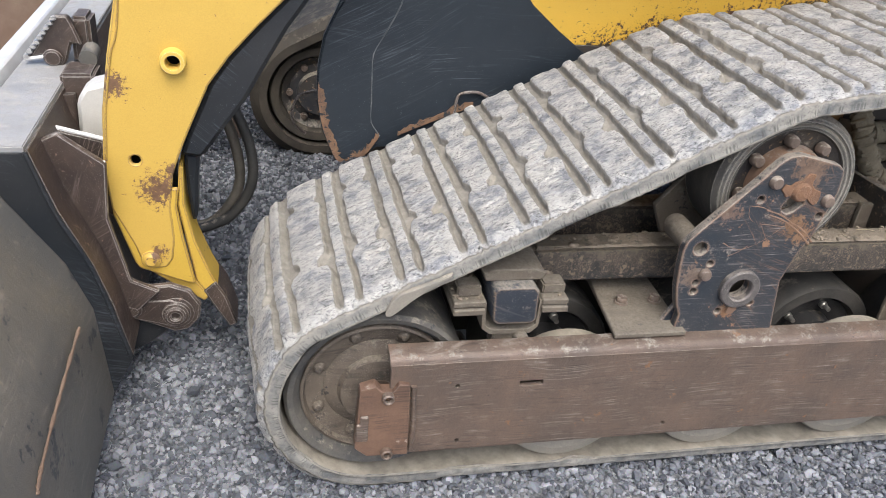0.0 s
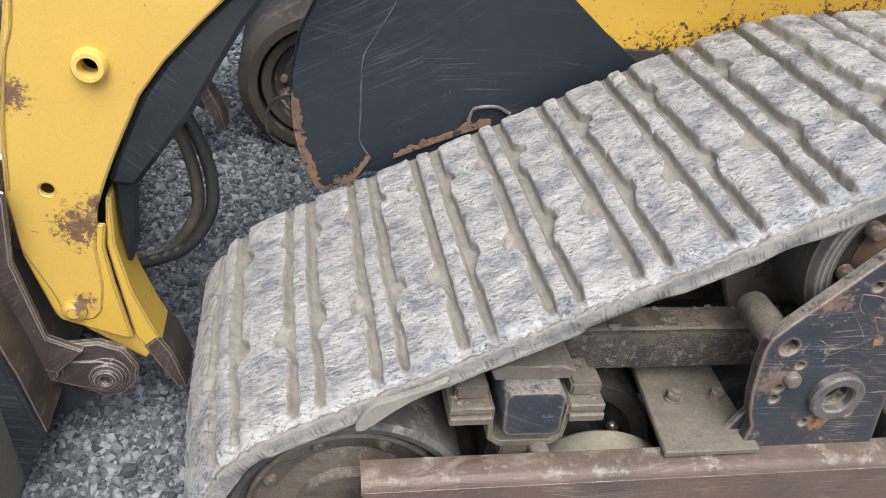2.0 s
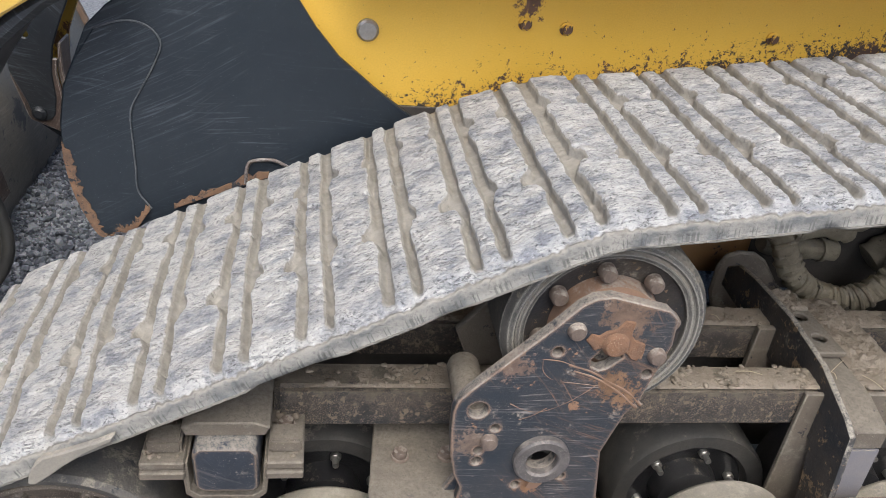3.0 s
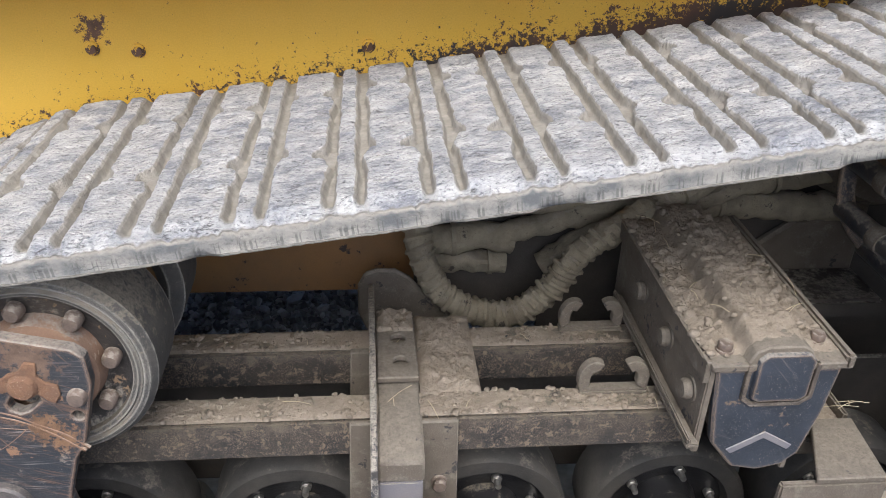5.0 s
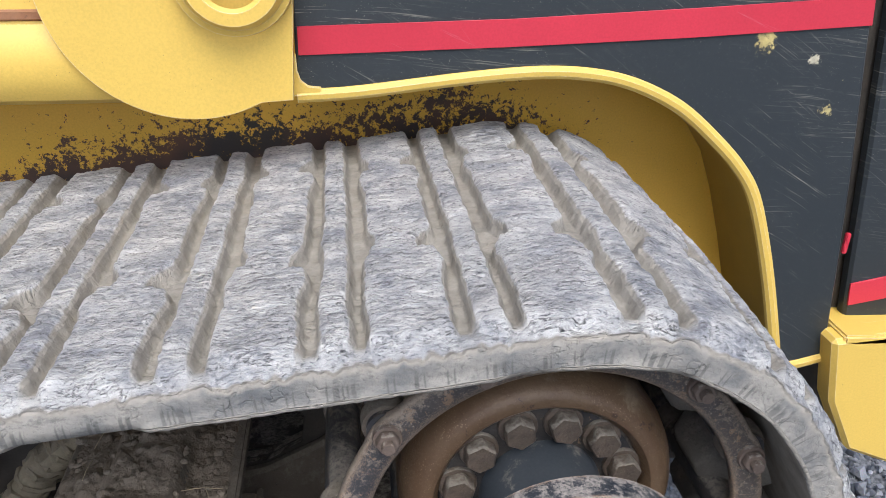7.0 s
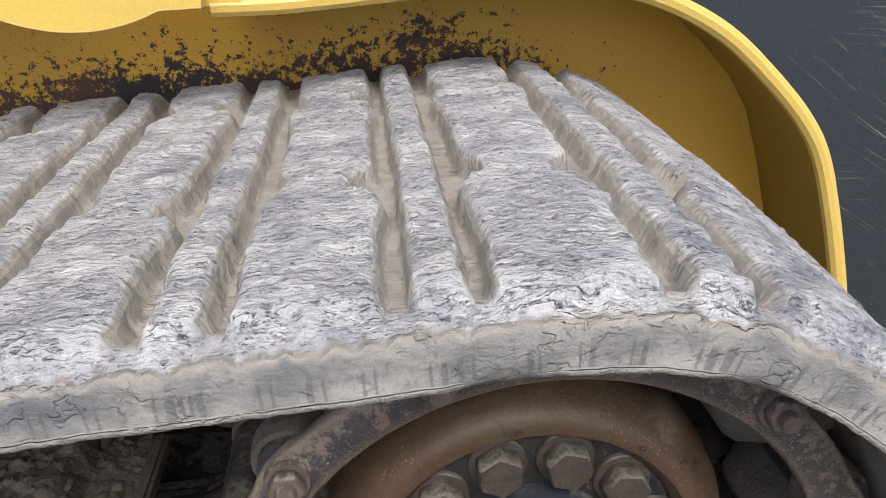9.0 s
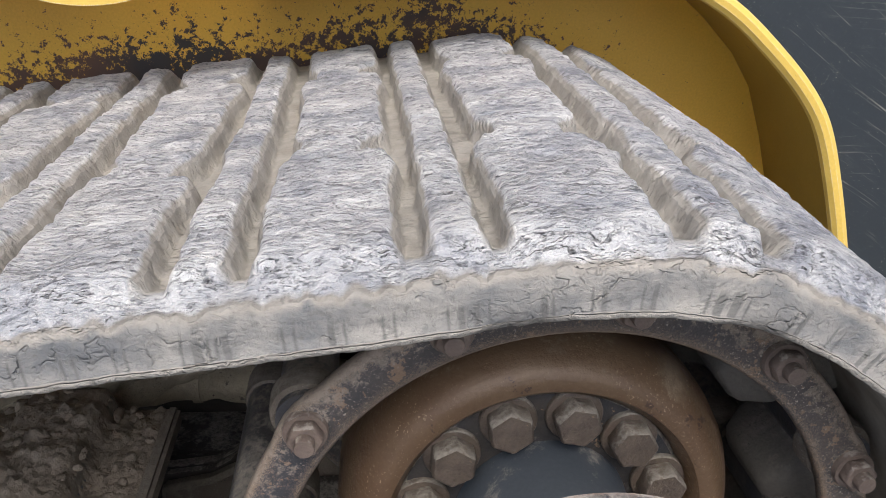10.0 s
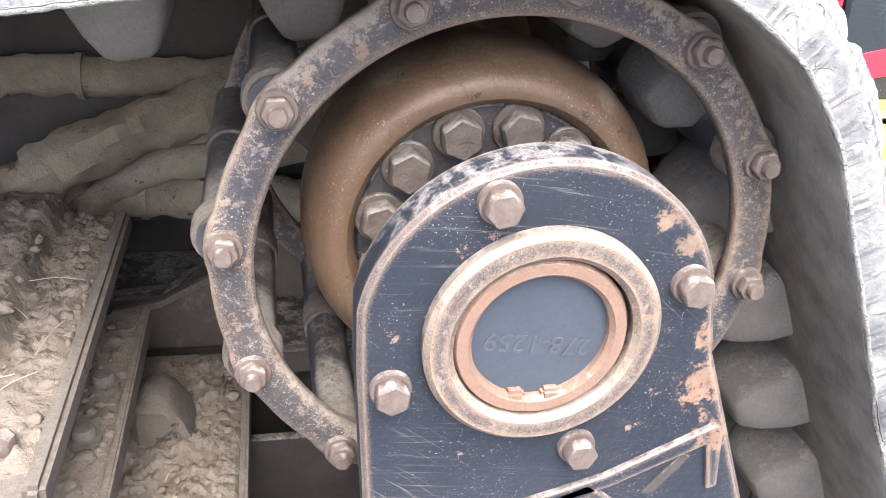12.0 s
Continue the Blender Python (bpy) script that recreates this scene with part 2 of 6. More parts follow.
M_RUST = material("tan_rust", (0.235, 0.150, 0.103), 0.8, blotch=(0.24, 0.145, 0.095), chips=((0.36, 0.27, 0.20), 0.02, 60.0), dust=((0.36, 0.30, 0.245), 0.25), bump=0.5, blotch_scale=28.0)
M_BOLT = material("rusty_bolt_steel", (0.155, 0.118, 0.095), 0.55, metal=0.2, blotch=(0.22, 0.168, 0.135), dust=((0.42, 0.37, 0.31), 0.24), dust_scale=80.0, bump=0.4, blotch_scale=70.0)
M_BOLT_GREY = material("dusty_grey_bolt_steel", (0.165, 0.128, 0.098), 0.5, metal=0.25, blotch=(0.10, 0.08, 0.065), dust=(TAN, 0.35), chips=((0.28, 0.20, 0.13), 0.03, 70.0), bump=0.7, blotch_scale=50.0)
M_ZINC = material("bright_bolt_steel", (0.5, 0.48, 0.45), 0.3, metal=0.8, blotch=(0.35, 0.33, 0.3), bump=0.2, blotch_scale=60.0)
M_RUBBER = material("dusty_wheel_rubber", (0.062, 0.060, 0.056), 0.75, blotch=(0.13, 0.118, 0.10), chips=((0.24, 0.215, 0.175), 0.01, 34.0), dust=((0.29, 0.25, 0.195), 0.42), dust_scale=60.0, bump=0.5, edge=((0.36, 0.335, 0.29), 0.006))
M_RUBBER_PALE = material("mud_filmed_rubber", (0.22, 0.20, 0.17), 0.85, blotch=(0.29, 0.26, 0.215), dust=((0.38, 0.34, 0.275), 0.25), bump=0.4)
M_LUG = material("dusty_lug_rubber", (0.150, 0.136, 0.115), 0.85, blotch=(0.23, 0.21, 0.175), chips=((0.09, 0.085, 0.075), 0.03, 26.0), dust=((0.34, 0.305, 0.25), 0.2), bump=0.5)
M_OIL = material("oily_black_hub", (0.018, 0.018, 0.020), 0.28, blotch=(0.035, 0.034, 0.034), dust=((0.22, 0.19, 0.15), 0.10), bump=0.2)
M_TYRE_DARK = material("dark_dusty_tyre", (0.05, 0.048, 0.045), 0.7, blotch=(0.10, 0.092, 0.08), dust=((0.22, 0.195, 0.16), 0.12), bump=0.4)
M_RUST_NUT = material("orange_crusted_rust", (0.235, 0.128, 0.074), 0.9, blotch=(0.17, 0.10, 0.065), speckle=((0.40, 0.27, 0.18), 0.04), bump=0.9, blotch_scale=45.0)
M_IDLER = material("dusty_brown_disc", (0.088, 0.070, 0.056), 0.7, blotch=(0.155, 0.125, 0.095), scores=(((0.04, 0.034, 0.03), 0.22), ((0.30, 0.265, 0.22), 0.10)), chips=((0.05, 0.043, 0.038), 0.06, 30.0), speckle=((0.33, 0.29, 0.24), 0.05), dust=((0.27, 0.235, 0.19), 0.24), dust_scale=60.0, bump=0.7)
M_BRACKET = material("rust_scratched_black_plate", (0.026, 0.033, 0.042), 0.45, blotch=(0.045, 0.046, 0.050), streaks=((0.30, 0.165, 0.09), 0.17), scores=(((0.36, 0.32, 0.29), 0.14),), streak_size=1.5, chips=((0.26, 0.15, 0.09), 0.03, 26.0), speckle=((0.33, 0.28, 0.23), 0.03), spots=((1.085, 0.655, 0.07, (0.185, 0.125, 0.09)), (0.955, 0.580, 0.045, (0.19, 0.13, 0.10)), (1.085, 0.548, 0.045, (0.24, 0.14, 0.08)), (1.105, 0.535, 0.045, (0.24, 0.14, 0.08)), (1.000, 0.375, 0.03, (0.26, 0.14, 0.075)), (0.915, 0.45, 0.045, (0.19, 0.14, 0.11))), dust=((0.32, 0.28, 0.235), 0.44), dust_scale=45.0, bump=0.3, streak_turn=-22.0, edge=((0.26, 0.175, 0.125), 0.007))
M_ENDPLATE = material("chipped_blue_black_plate", (0.024, 0.030, 0.040), 0.4, blotch=(0.045, 0.052, 0.066), streaks=((0.22, 0.19, 0.165), 0.14), streak_size=1.5, chips=((0.17, 0.125, 0.09), 0.025, 32.0), speckle=((0.34, 0.30, 0.25), 0.02), dust=((0.28, 0.25, 0.21), 0.42), dust_scale=45.0, bump=0.25, edge=((0.24, 0.175, 0.125), 0.006))
# yellow paint darkened for the shade under the arch, plus chips and dirt
M_YELLOW_SHADED = material("shaded_dirty_yellow_liner", (0.46, 0.295, 0.05), 0.5, blotch=(0.36, 0.235, 0.05), chips=((0.12, 0.07, 0.045), -0.01, 18.0), dust=((0.36, 0.30, 0.2), 0.1), bump=0.12, blotch_scale=4.0)
# far-side and interior brown with the shade there put into the colour
M_FAR_SHADE = material("shade_dark_brown", (0.040, 0.035, 0.029), 0.75, blotch=(0.075, 0.064, 0.050), dust=((0.18, 0.155, 0.12), 0.2), bump=0.5)
M_RUBBER_MID = material("dusty_brown_rubber", (0.058, 0.058, 0.060), 0.8, blotch=(0.15, 0.135, 0.112), chips=((0.045, 0.046, 0.050), 0.05, 22.0), dust=((0.30, 0.265, 0.215), 0.12), bump=0.7)
M_HOSE_WORN = material("dust_worn_hose", (0.075, 0.068, 0.058), 0.6, blotch=(0.16, 0.14, 0.11), dust=((0.32, 0.28, 0.22), 0.2), bump=0.35)
M_HOSE = material("black_hydraulic_hose", (0.03, 0.03, 0.03), 0.5, blotch=(0.06, 0.057, 0.05), dust=((0.3, 0.27, 0.22), 0.12), bump=0.3)
M_HOSE_MUD = material("mud_caked_hose", (0.30, 0.258, 0.180), 0.95, blotch=(0.19, 0.158, 0.112), chips=((0.09, 0.076, 0.06), 0.04, 30.0), speckle=((0.10, 0.085, 0.065), 0.03), dust=((0.30, 0.26, 0.20), 0.2), bump=0.8, blotch_scale=20.0)
M_GREYBLUE = material("grey_blue_disc_paint", (0.052, 0.062, 0.074), 0.55, blotch=(0.064, 0.074, 0.087), dust=((0.3, 0.28, 0.25), 0.08), bump=0.08)
M_STAMP = material("stamped_groove", (0.085, 0.090, 0.097), 0.6, bump=0.05)
M_RED = material("red_decal", (0.55, 0.035, 0.06), 0.4, streaks=((0.6, 0.5, 0.5), 0.04), bump=0.03, blotch_scale=2.0)
M_DECAL = material("charcoal_decal", (0.026, 0.032, 0.036), 0.42, blotch=(0.034, 0.040, 0.044), chips=((0.55, 0.45, 0.22), -0.040, 16.0), speckle=((0.45, 0.42, 0.33), -0.02), streaks=((0.36, 0.34, 0.27), 0.13), streak_turn=-3.0, streak_size=2.2, spots=((2.684, 1.104, 0.023, (0.62, 0.50, 0.20)), (2.746, 1.084, 0.011, (0.6, 0.55, 0.4)), (2.775, 1.026, 0.013, (0.6, 0.5, 0.22))), bump=0.05, blotch_scale=2.0)
M_BUCKET = material("worn_bucket_steel", (0.145, 0.140, 0.128), 0.45, metal=0.2, blotch=(0.205, 0.185, 0.155), streaks=((0.36, 0.32, 0.27), 0.17), streak_size=1.6, chips=((0.065, 0.066, 0.072), 0.07, 7.0), speckle=((0.05, 0.05, 0.052), 0.03), scores=(((0.30, 0.24, 0.18), 0.10),), dust=(TAN, 0.2), dust_scale=16.0, bump=0.35, blotch_scale=4.0)
# polished steel; near-white base stands in for the sky it reflects
M_BRIGHT = material("polished_bucket_edge", (0.80, 0.80, 0.79), 0.4, metal=0.2, blotch=(0.62, 0.61, 0.60), bump=0.15)
M_COUPLER = material("brown_coupler_steel", (0.042, 0.031, 0.027), 0.42, blotch=(0.092, 0.066, 0.052), streaks=((0.26, 0.21, 0.18), 0.17), streak_size=1.5, chips=((0.24, 0.17, 0.13), 0.03, 24.0), speckle=((0.40, 0.36, 0.33), 0.02), dust=((0.36, 0.33, 0.30), 0.14), dust_scale=60.0, bump=0.3, streak_turn=70.0, edge=((0.34, 0.31, 0.285), 0.003))
# dusty chassis steel, base darkened for the shade inside the undercarriage
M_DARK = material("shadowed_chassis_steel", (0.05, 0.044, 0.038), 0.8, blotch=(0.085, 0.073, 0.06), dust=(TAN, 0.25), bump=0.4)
M_BUCKET_TOP = material("scuffed_flange_steel", (0.40, 0.395, 0.39), 0.42, metal=0.2, blotch=(0.30, 0.295, 0.29), streaks=((0.12, 0.115, 0.11), 0.14), dust=((0.5, 0.48, 0.45), 0.2), bump=0.25)
M_BUCKET_IN = material("brown_bucket_inside", (0.16, 0.105, 0.075), 0.7, blotch=(0.21, 0.15, 0.11), streaks=((0.28, 0.22, 0.17), 0.1), bump=0.3)
M_RAG = material("pale_dusty_casting", (0.62, 0.61, 0.58), 0.7, blotch=(0.5, 0.49, 0.46), bump=0.4)


# ---- building blocks ----
def thing(name, at, label, category, group="", kind=""):
    ob = new(name)
    ob.location = at
    return tagged(ob, label, category, group, kind)


def finish(bm, name, mat, smooth=35.0):
    me = bpy.data.meshes.new(name)
    bmesh.ops.recalc_face_normals(bm, faces=bm.faces)
    for e in bm.edges:
        e.smooth = len(e.link_faces) != 2 or e.calc_face_angle(0) < radians(smooth)
    for f in bm.faces:
        f.smooth = True
    bm.to_mesh(me)
    bm.free()
    me.materials.append(mat)
    return me


def under(ob, parent):
    ob.parent = parent
    ob.matrix_parent_inverse = Matrix.Translation(parent.location).inverted() if parent.parent is None else parent.matrix_basis.inverted()
    return ob


def part(name, bm, mat, parent, label="", smooth=35.0, at=None):
    """One mesh under a thing or a part. Vertices are in world metres unless a pose is given."""
    me = bm if isinstance(bm, bpy.types.Mesh) else finish(bm, name, mat, smooth)
    ob = under(new(name, me), parent)
    if at is not None:
        ob.matrix_basis = at
    return tagged(ob, label)


def bevel_sharp(bm, width, angle=40.0, segments=2):
    edges = [e for e in bm.edges if len(e.link_faces) == 2 and e.calc_face_angle(0) > radians(angle)]
    if width > 0 and edges:
        bmesh.ops.bevel(bm, geom=edges, offset=width, segments=segments, affect="EDGES", clamp_overlap=True)
    return bm


def box(x0, x1, y0, y1, z0, z1, bevel=0.003, bm=None):
    b = bmesh.new()
    bmesh.ops.create_cube(b, size=1.0)
    for v in b.verts:
        v.co = Vector((x0 + (v.co.x + 0.5) * (x1 - x0), y0 + (v.co.y + 0.5) * (y1 - y0), z0 + (v.co.z + 0.5) * (z1 - z0)))
    bmesh.ops.recalc_face_normals(b, faces=b.faces)
    bevel_sharp(b, bevel)
    return join(bm, b)


def join(bm, other):
    if bm is None:
        return other
    me = bpy.data.meshes.new("tmp")
    other.to_mesh(me)
    other.free()
    bm.from_mesh(me)
    bpy.data.meshes.remove(me)
    return bm


def circle(cx, cz, r, n=24, a0=0.0, a1=360.0):
    full = abs(a1 - a0) >= 360
    return [(cx + r * math.cos(radians(a0 + (a1 - a0) * i / (n if full else n - 1))), cz + r * math.sin(radians(a0 + (a1 - a0) * i / (n if full else n - 1)))) for i in range(n)]


def inside(p, loop):
    hit = False
    for i in range(len(loop)):
        (x0, z0), (x1, z1) = loop[i][:2], loop[i - 1][:2]
        if (z0 > p.y) != (z1 > p.y) and p.x < (x1 - x0) * (p.y - z0) / (z1 - z0) + x0:
            hit = not hit
    return hit


def plate(outline, y0, y1, holes=(), bevel=0.002, bm=None, axis="y"):
    """A flat plate with an outline in (x, z), from y0 to y1, with real holes through it."""
    b = bmesh.new()
    pts, rims = [], []
    for loop in (outline, *holes):
        rims.append(list(range(len(pts), len(pts) + len(loop))))
        pts += [Vector((p[0], p[1])) for p in loop]
    lines = [(r[i], r[(i + 1) % len(r)]) for r in rims for i in range(len(r))]
    co, _, tris, _, _, _ = geometry.delaunay_2d_cdt(pts, lines, [], 0, 1e-6)
    vs = [b.verts.new((c.x, y0, c.y)) for c in co]
    for t in tris:
        m = (co[t[0]] + co[t[1]] + co[t[2]]) / 3
        if inside(m, outline) and not any(inside(m, hole) for hole in holes):
            b.faces.new([vs[i] for i in t])
    bmesh.ops.delete(b, geom=[v for v in b.verts if not v.link_faces], context="VERTS")
    ret = bmesh.ops.extrude_face_region(b, geom=list(b.faces))
    bmesh.ops.translate(b, vec=(0, y1 - y0, 0), verts=[g for g in ret["geom"] if isinstance(g, bmesh.types.BMVert)])
    bmesh.ops.recalc_face_normals(b, faces=b.faces)
    bevel_sharp(b, bevel, 30.0, 1)
    if axis == "x":
        bmesh.ops.transform(b, matrix=Matrix(((0, 1, 0, 0), (1, 0, 0, 0), (0, 0, 1, 0), (0, 0, 0, 1))), verts=b.verts)
    if axis == "z":
        bmesh.ops.transform(b, matrix=Matrix(((1, 0, 0, 0), (0, 0, 1, 0), (0, 1, 0, 0), (0, 0, 0, 1))), verts=b.verts)
    return join(bm, b)


def lathe(profile, cx, cz, n=48, bm=None):
    """Turns a profile of (radius, y) round the y axis through (cx, cz)."""
    b = bmesh.new()
    rings = []
    for r, y in profile:
        if r < 1e-5:
            rings.append([b.verts.new((cx, y, cz))])
        else:
            rings.append([b.verts.new((cx + r * math.cos(2 * math.pi * i / n), y, cz + r * math.sin(2 * math.pi * i / n))) for i in range(n)])
    for p, q in zip(rings, rings[1:]):
        for i in range(n):
            j = (i + 1) % n
            if len(p) == 1 and len(q) == 1:
                continue
            if len(p) == 1:
                b.faces.new((p[0], q[i], q[j]))
            elif len(q) == 1:
                b.faces.new((p[i], p[j], q[0]))
            else:
                b.faces.new((p[i], p[j], q[j], q[i]))
    return join(bm, b)


def smooth_path(points, n):
    """Catmull-Rom through points."""
    p = [Vector(q) for q in points]
    p = [2 * p[0] - p[1], *p, 2 * p[-1] - p[-2]]
    out = []
    for k in range(1, len(p) - 2):
        for i in range(n):
            t = i / n
            out.append(0.5 * (2 * p[k] + (p[k + 1] - p[k - 1]) * t + (2 * p[k - 1] - 5 * p[k] + 4 * p[k + 1] - p[k + 2]) * t * t + (3 * p[k] - p[k - 1] - 3 * p[k + 1] + p[k + 2]) * t ** 3))
    return out + [p[-2]]


def tube(points, radius, n=12, steps=8, ripple=0.0, wave=0.02, bm=None, rough=0.0):
    """A round hose or rod along a smooth path; ripple: rings along it every wave metres."""
    path = smooth_path(points, steps)
    b = bmesh.new()
    rings, run = [], 0.0
    side = Vector((0.3, 0.5, 1)).normalized()
    for k, c in enumerate(path):
        d = (path[min(k + 1, len(path) - 1)] - path[max(k - 1, 0)]).normalized()
        side = (side - d * side.dot(d)).normalized()
        up = d.cross(side)
        if k:
            run += (c - path[k - 1]).length
        r = radius + ripple * math.sin(2 * math.pi * run / wave)
        ring = []
        for i in range(n):
            a = 2 * math.pi * i / n
            q = c + (side * math.cos(a) + up * math.sin(a)) * r
            if rough:
                q += (q - c).normalized() * rough * noise.noise(q * 45)
            ring.append(b.verts.new(q))
        rings.append(ring)
    for p, q in zip(rings, rings[1:]):
        for i in range(n):
            b.faces.new((p[i], p[(i + 1) % n], q[(i + 1) % n], q[i]))
    b.faces.new(rings[0][::-1])
    b.faces.new(rings[-1])
    return join(bm, b)


def hex_bolt_mesh(name, mat, head, height, washer=0.0, stud=0.0):
    """A hex bolt whose head looks along -y from the origin."""
    b = bmesh.new()
    y = 0.0
    if washer:
        b = lathe([(0, -0.004), (washer * 0.96, -0.004), (washer, -0.003), (washer, 0.003)], 0, 0, 20)
        y = -0.004
    hexagon = [(head * math.cos(radians(60 * i + 12)), head * math.sin(radians(60 * i + 12))) for i in range(6)]
    b = plate(hexagon, y - height, y + 0.002, bevel=head * 0.1, bm=b)
    if stud:
        b = lathe([(0, y - height - stud), (head * 0.5, y - height - stud), (head * 0.55, y - height - stud * 0.85), (head * 0.55, y - height + 0.001)], 0, 0, 14, b)
    return finish(b, name, mat)


B_HUB = hex_bolt_mesh("hub_bolt", M_BOLT_GREY, 0.0150, 0.013, 0.0180)
B_PLATE = hex_bolt_mesh("plate_bolt", M_BOLT, 0.0106, 0.010, 0.0122)
B_RING = hex_bolt_mesh("ring_bolt", M_BOLT, 0.0100, 0.007, 0.0120, 0.006)
B_SMALL = hex_bolt_mesh("small_bolt", M_BOLT, 0.011, 0.009, 0.013)
B_WALL = hex_bolt_mesh("wall_bolt", M_YELLOW_ROUGH, 0.0085, 0.006, 0.0115)
B_STUD = hex_bolt_mesh("wheel_stud", M_ZINC, 0.0095, 0.010, 0.0, 0.016)
B_ROUND = finish(lathe([(0, -0.018), (0.008, -0.018), (0.011, -0.014), (0.0115, 0.0)], 0, 0, 16), "round_head", M_BOLT)


def bolt(parent, mesh, x, y, z, turn=0.0, name="bolt", tilt=None):
    return part(name, mesh, None, parent, at=tilt if tilt is not None else pose(x, y, z, 0, turn, 0))


def clods(name, parent, spots, size, mat, seed, flat=0.6):
    """Lumps of dry mud lying on faces: spots of (x, y, z)."""
    rnd = random.Random(seed)
    verts, faces = [], []
    ico = bmesh.new()
    bmesh.ops.create_icosphere(ico, subdivisions=2, radius=1.0)
    base = [v.co.copy() for v in ico.verts]
    tri = [[v.index for v in f.verts] for f in ico.faces]
    ico.free()
    for x, y, z in spots:
        s = size * rnd.uniform(0.35, 1.25) * (1.6 if rnd.random() < 0.12 else 1)
        off, o = Vector((rnd.uniform(0, 99), rnd.uniform(0, 99), 0)), len(verts)
        sx, sy = rnd.uniform(0.7, 1.4), rnd.uniform(0.7, 1.4)
        for c in base:
            q = c * (1 + 0.5 * noise.noise(c * 1.6 + off))
            verts.append((x + q.x * s * sx, y + q.y * s * sy, z + q.z * s * flat))
        faces += [[i + o for i in f] for f in tri]
    me = bpy.data.meshes.new(name)
    me.from_pydata(verts, [], faces)
    me.materials.append(mat)
    for p in me.polygons:
        p.use_smooth = True
    ob = under(new(name, me), parent)
    return tagged(ob, kind="stuff")


# ---- rubber track ----
NEAR, FAR = 1.335, 1.830
IDLER, CARRIER, SPROCKET, REAR = (0.378, 0.2155, 0.1735), (1.088, 0.607, 0.146), (2.40, 0.74, 0.203), (2.69, 0.2155, 0.1735)
TEETH = 56


def belt_path(step):
    """Inner line of the belt, clockwise seen from the near side: (x, z, nx, nz, run), from under the front idler."""
    cs = [IDLER, CARRIER, SPROCKET, REAR]
    angles = []
    for (x0, z0, r0), (x1, z1, r1) in zip(cs, cs[1:]):
        d, a = math.hypot(x1 - x0, z1 - z0), math.atan2(z1 - z0, x1 - x0)
        angles.append(a + math.acos((r0 - r1) / d))
    turns = [(1.5 * math.pi, angles[0]), (angles[0], angles[1]), (angles[1], angles[2]), (angles[2], -math.pi / 2)]
    pts = []
    for (x, z, r), (a, b) in zip(cs, turns):
        n = max(2, int(abs(b - a) * (r + 0.03) / step))
        pts += [(x + r * math.cos(a + (b - a) * i / n), z + r * math.sin(a + (b - a) * i / n), math.cos(a + (b - a) * i / n), math.sin(a + (b - a) * i / n)) for i in range(n + 1)]
    pts.append(pts[0])
    out, run = [], 0.0
    for p, q in zip(pts, pts[1:]):
        length = math.hypot(q[0] - p[0], q[1] - p[1])
        n = max(1, int(length / step))
        for i in range(n):
            f = i / n
            nx, nz = p[2] + (q[2] - p[2]) * f, p[3] + (q[3] - p[3]) * f
            k = math.hypot(nx, nz)
            out.append((p[0] + (q[0] - p[0]) * f, p[1] + (q[1] - p[1]) * f, nx / k, nz / k, run + length * f))
        run += length
    return out, run


def smoothstep(a, b, x):
    t = min(1.0, max(0.0, (x - a) / (b - a)))
    return t * t * (3 - 2 * t)


def crown(s, v):
    """How much higher the belt rides in its middle: along the front slope and over the sprocket."""
    front = smoothstep(0.10, 0.34, s) * (1 - smoothstep(1.05, 1.45, s))
    rear = smoothstep(2.60, 2.80, s) * (1 - smoothstep(3.05, 3.3, s))
    return (0.016 * front + 0.010 * rear) * smoothstep(0.0, 0.5, v)


def moulded(d, depth):
    """A round moulded notch in a bar's edge, sharp on its near side, with a swollen lip before it."""
    return depth * smoothstep(-0.012, 0.004, d) * (1 - smoothstep(0.035, 0.085, d)) - 0.34 * depth * math.exp(-((d + 0.055) / 0.036) ** 2)


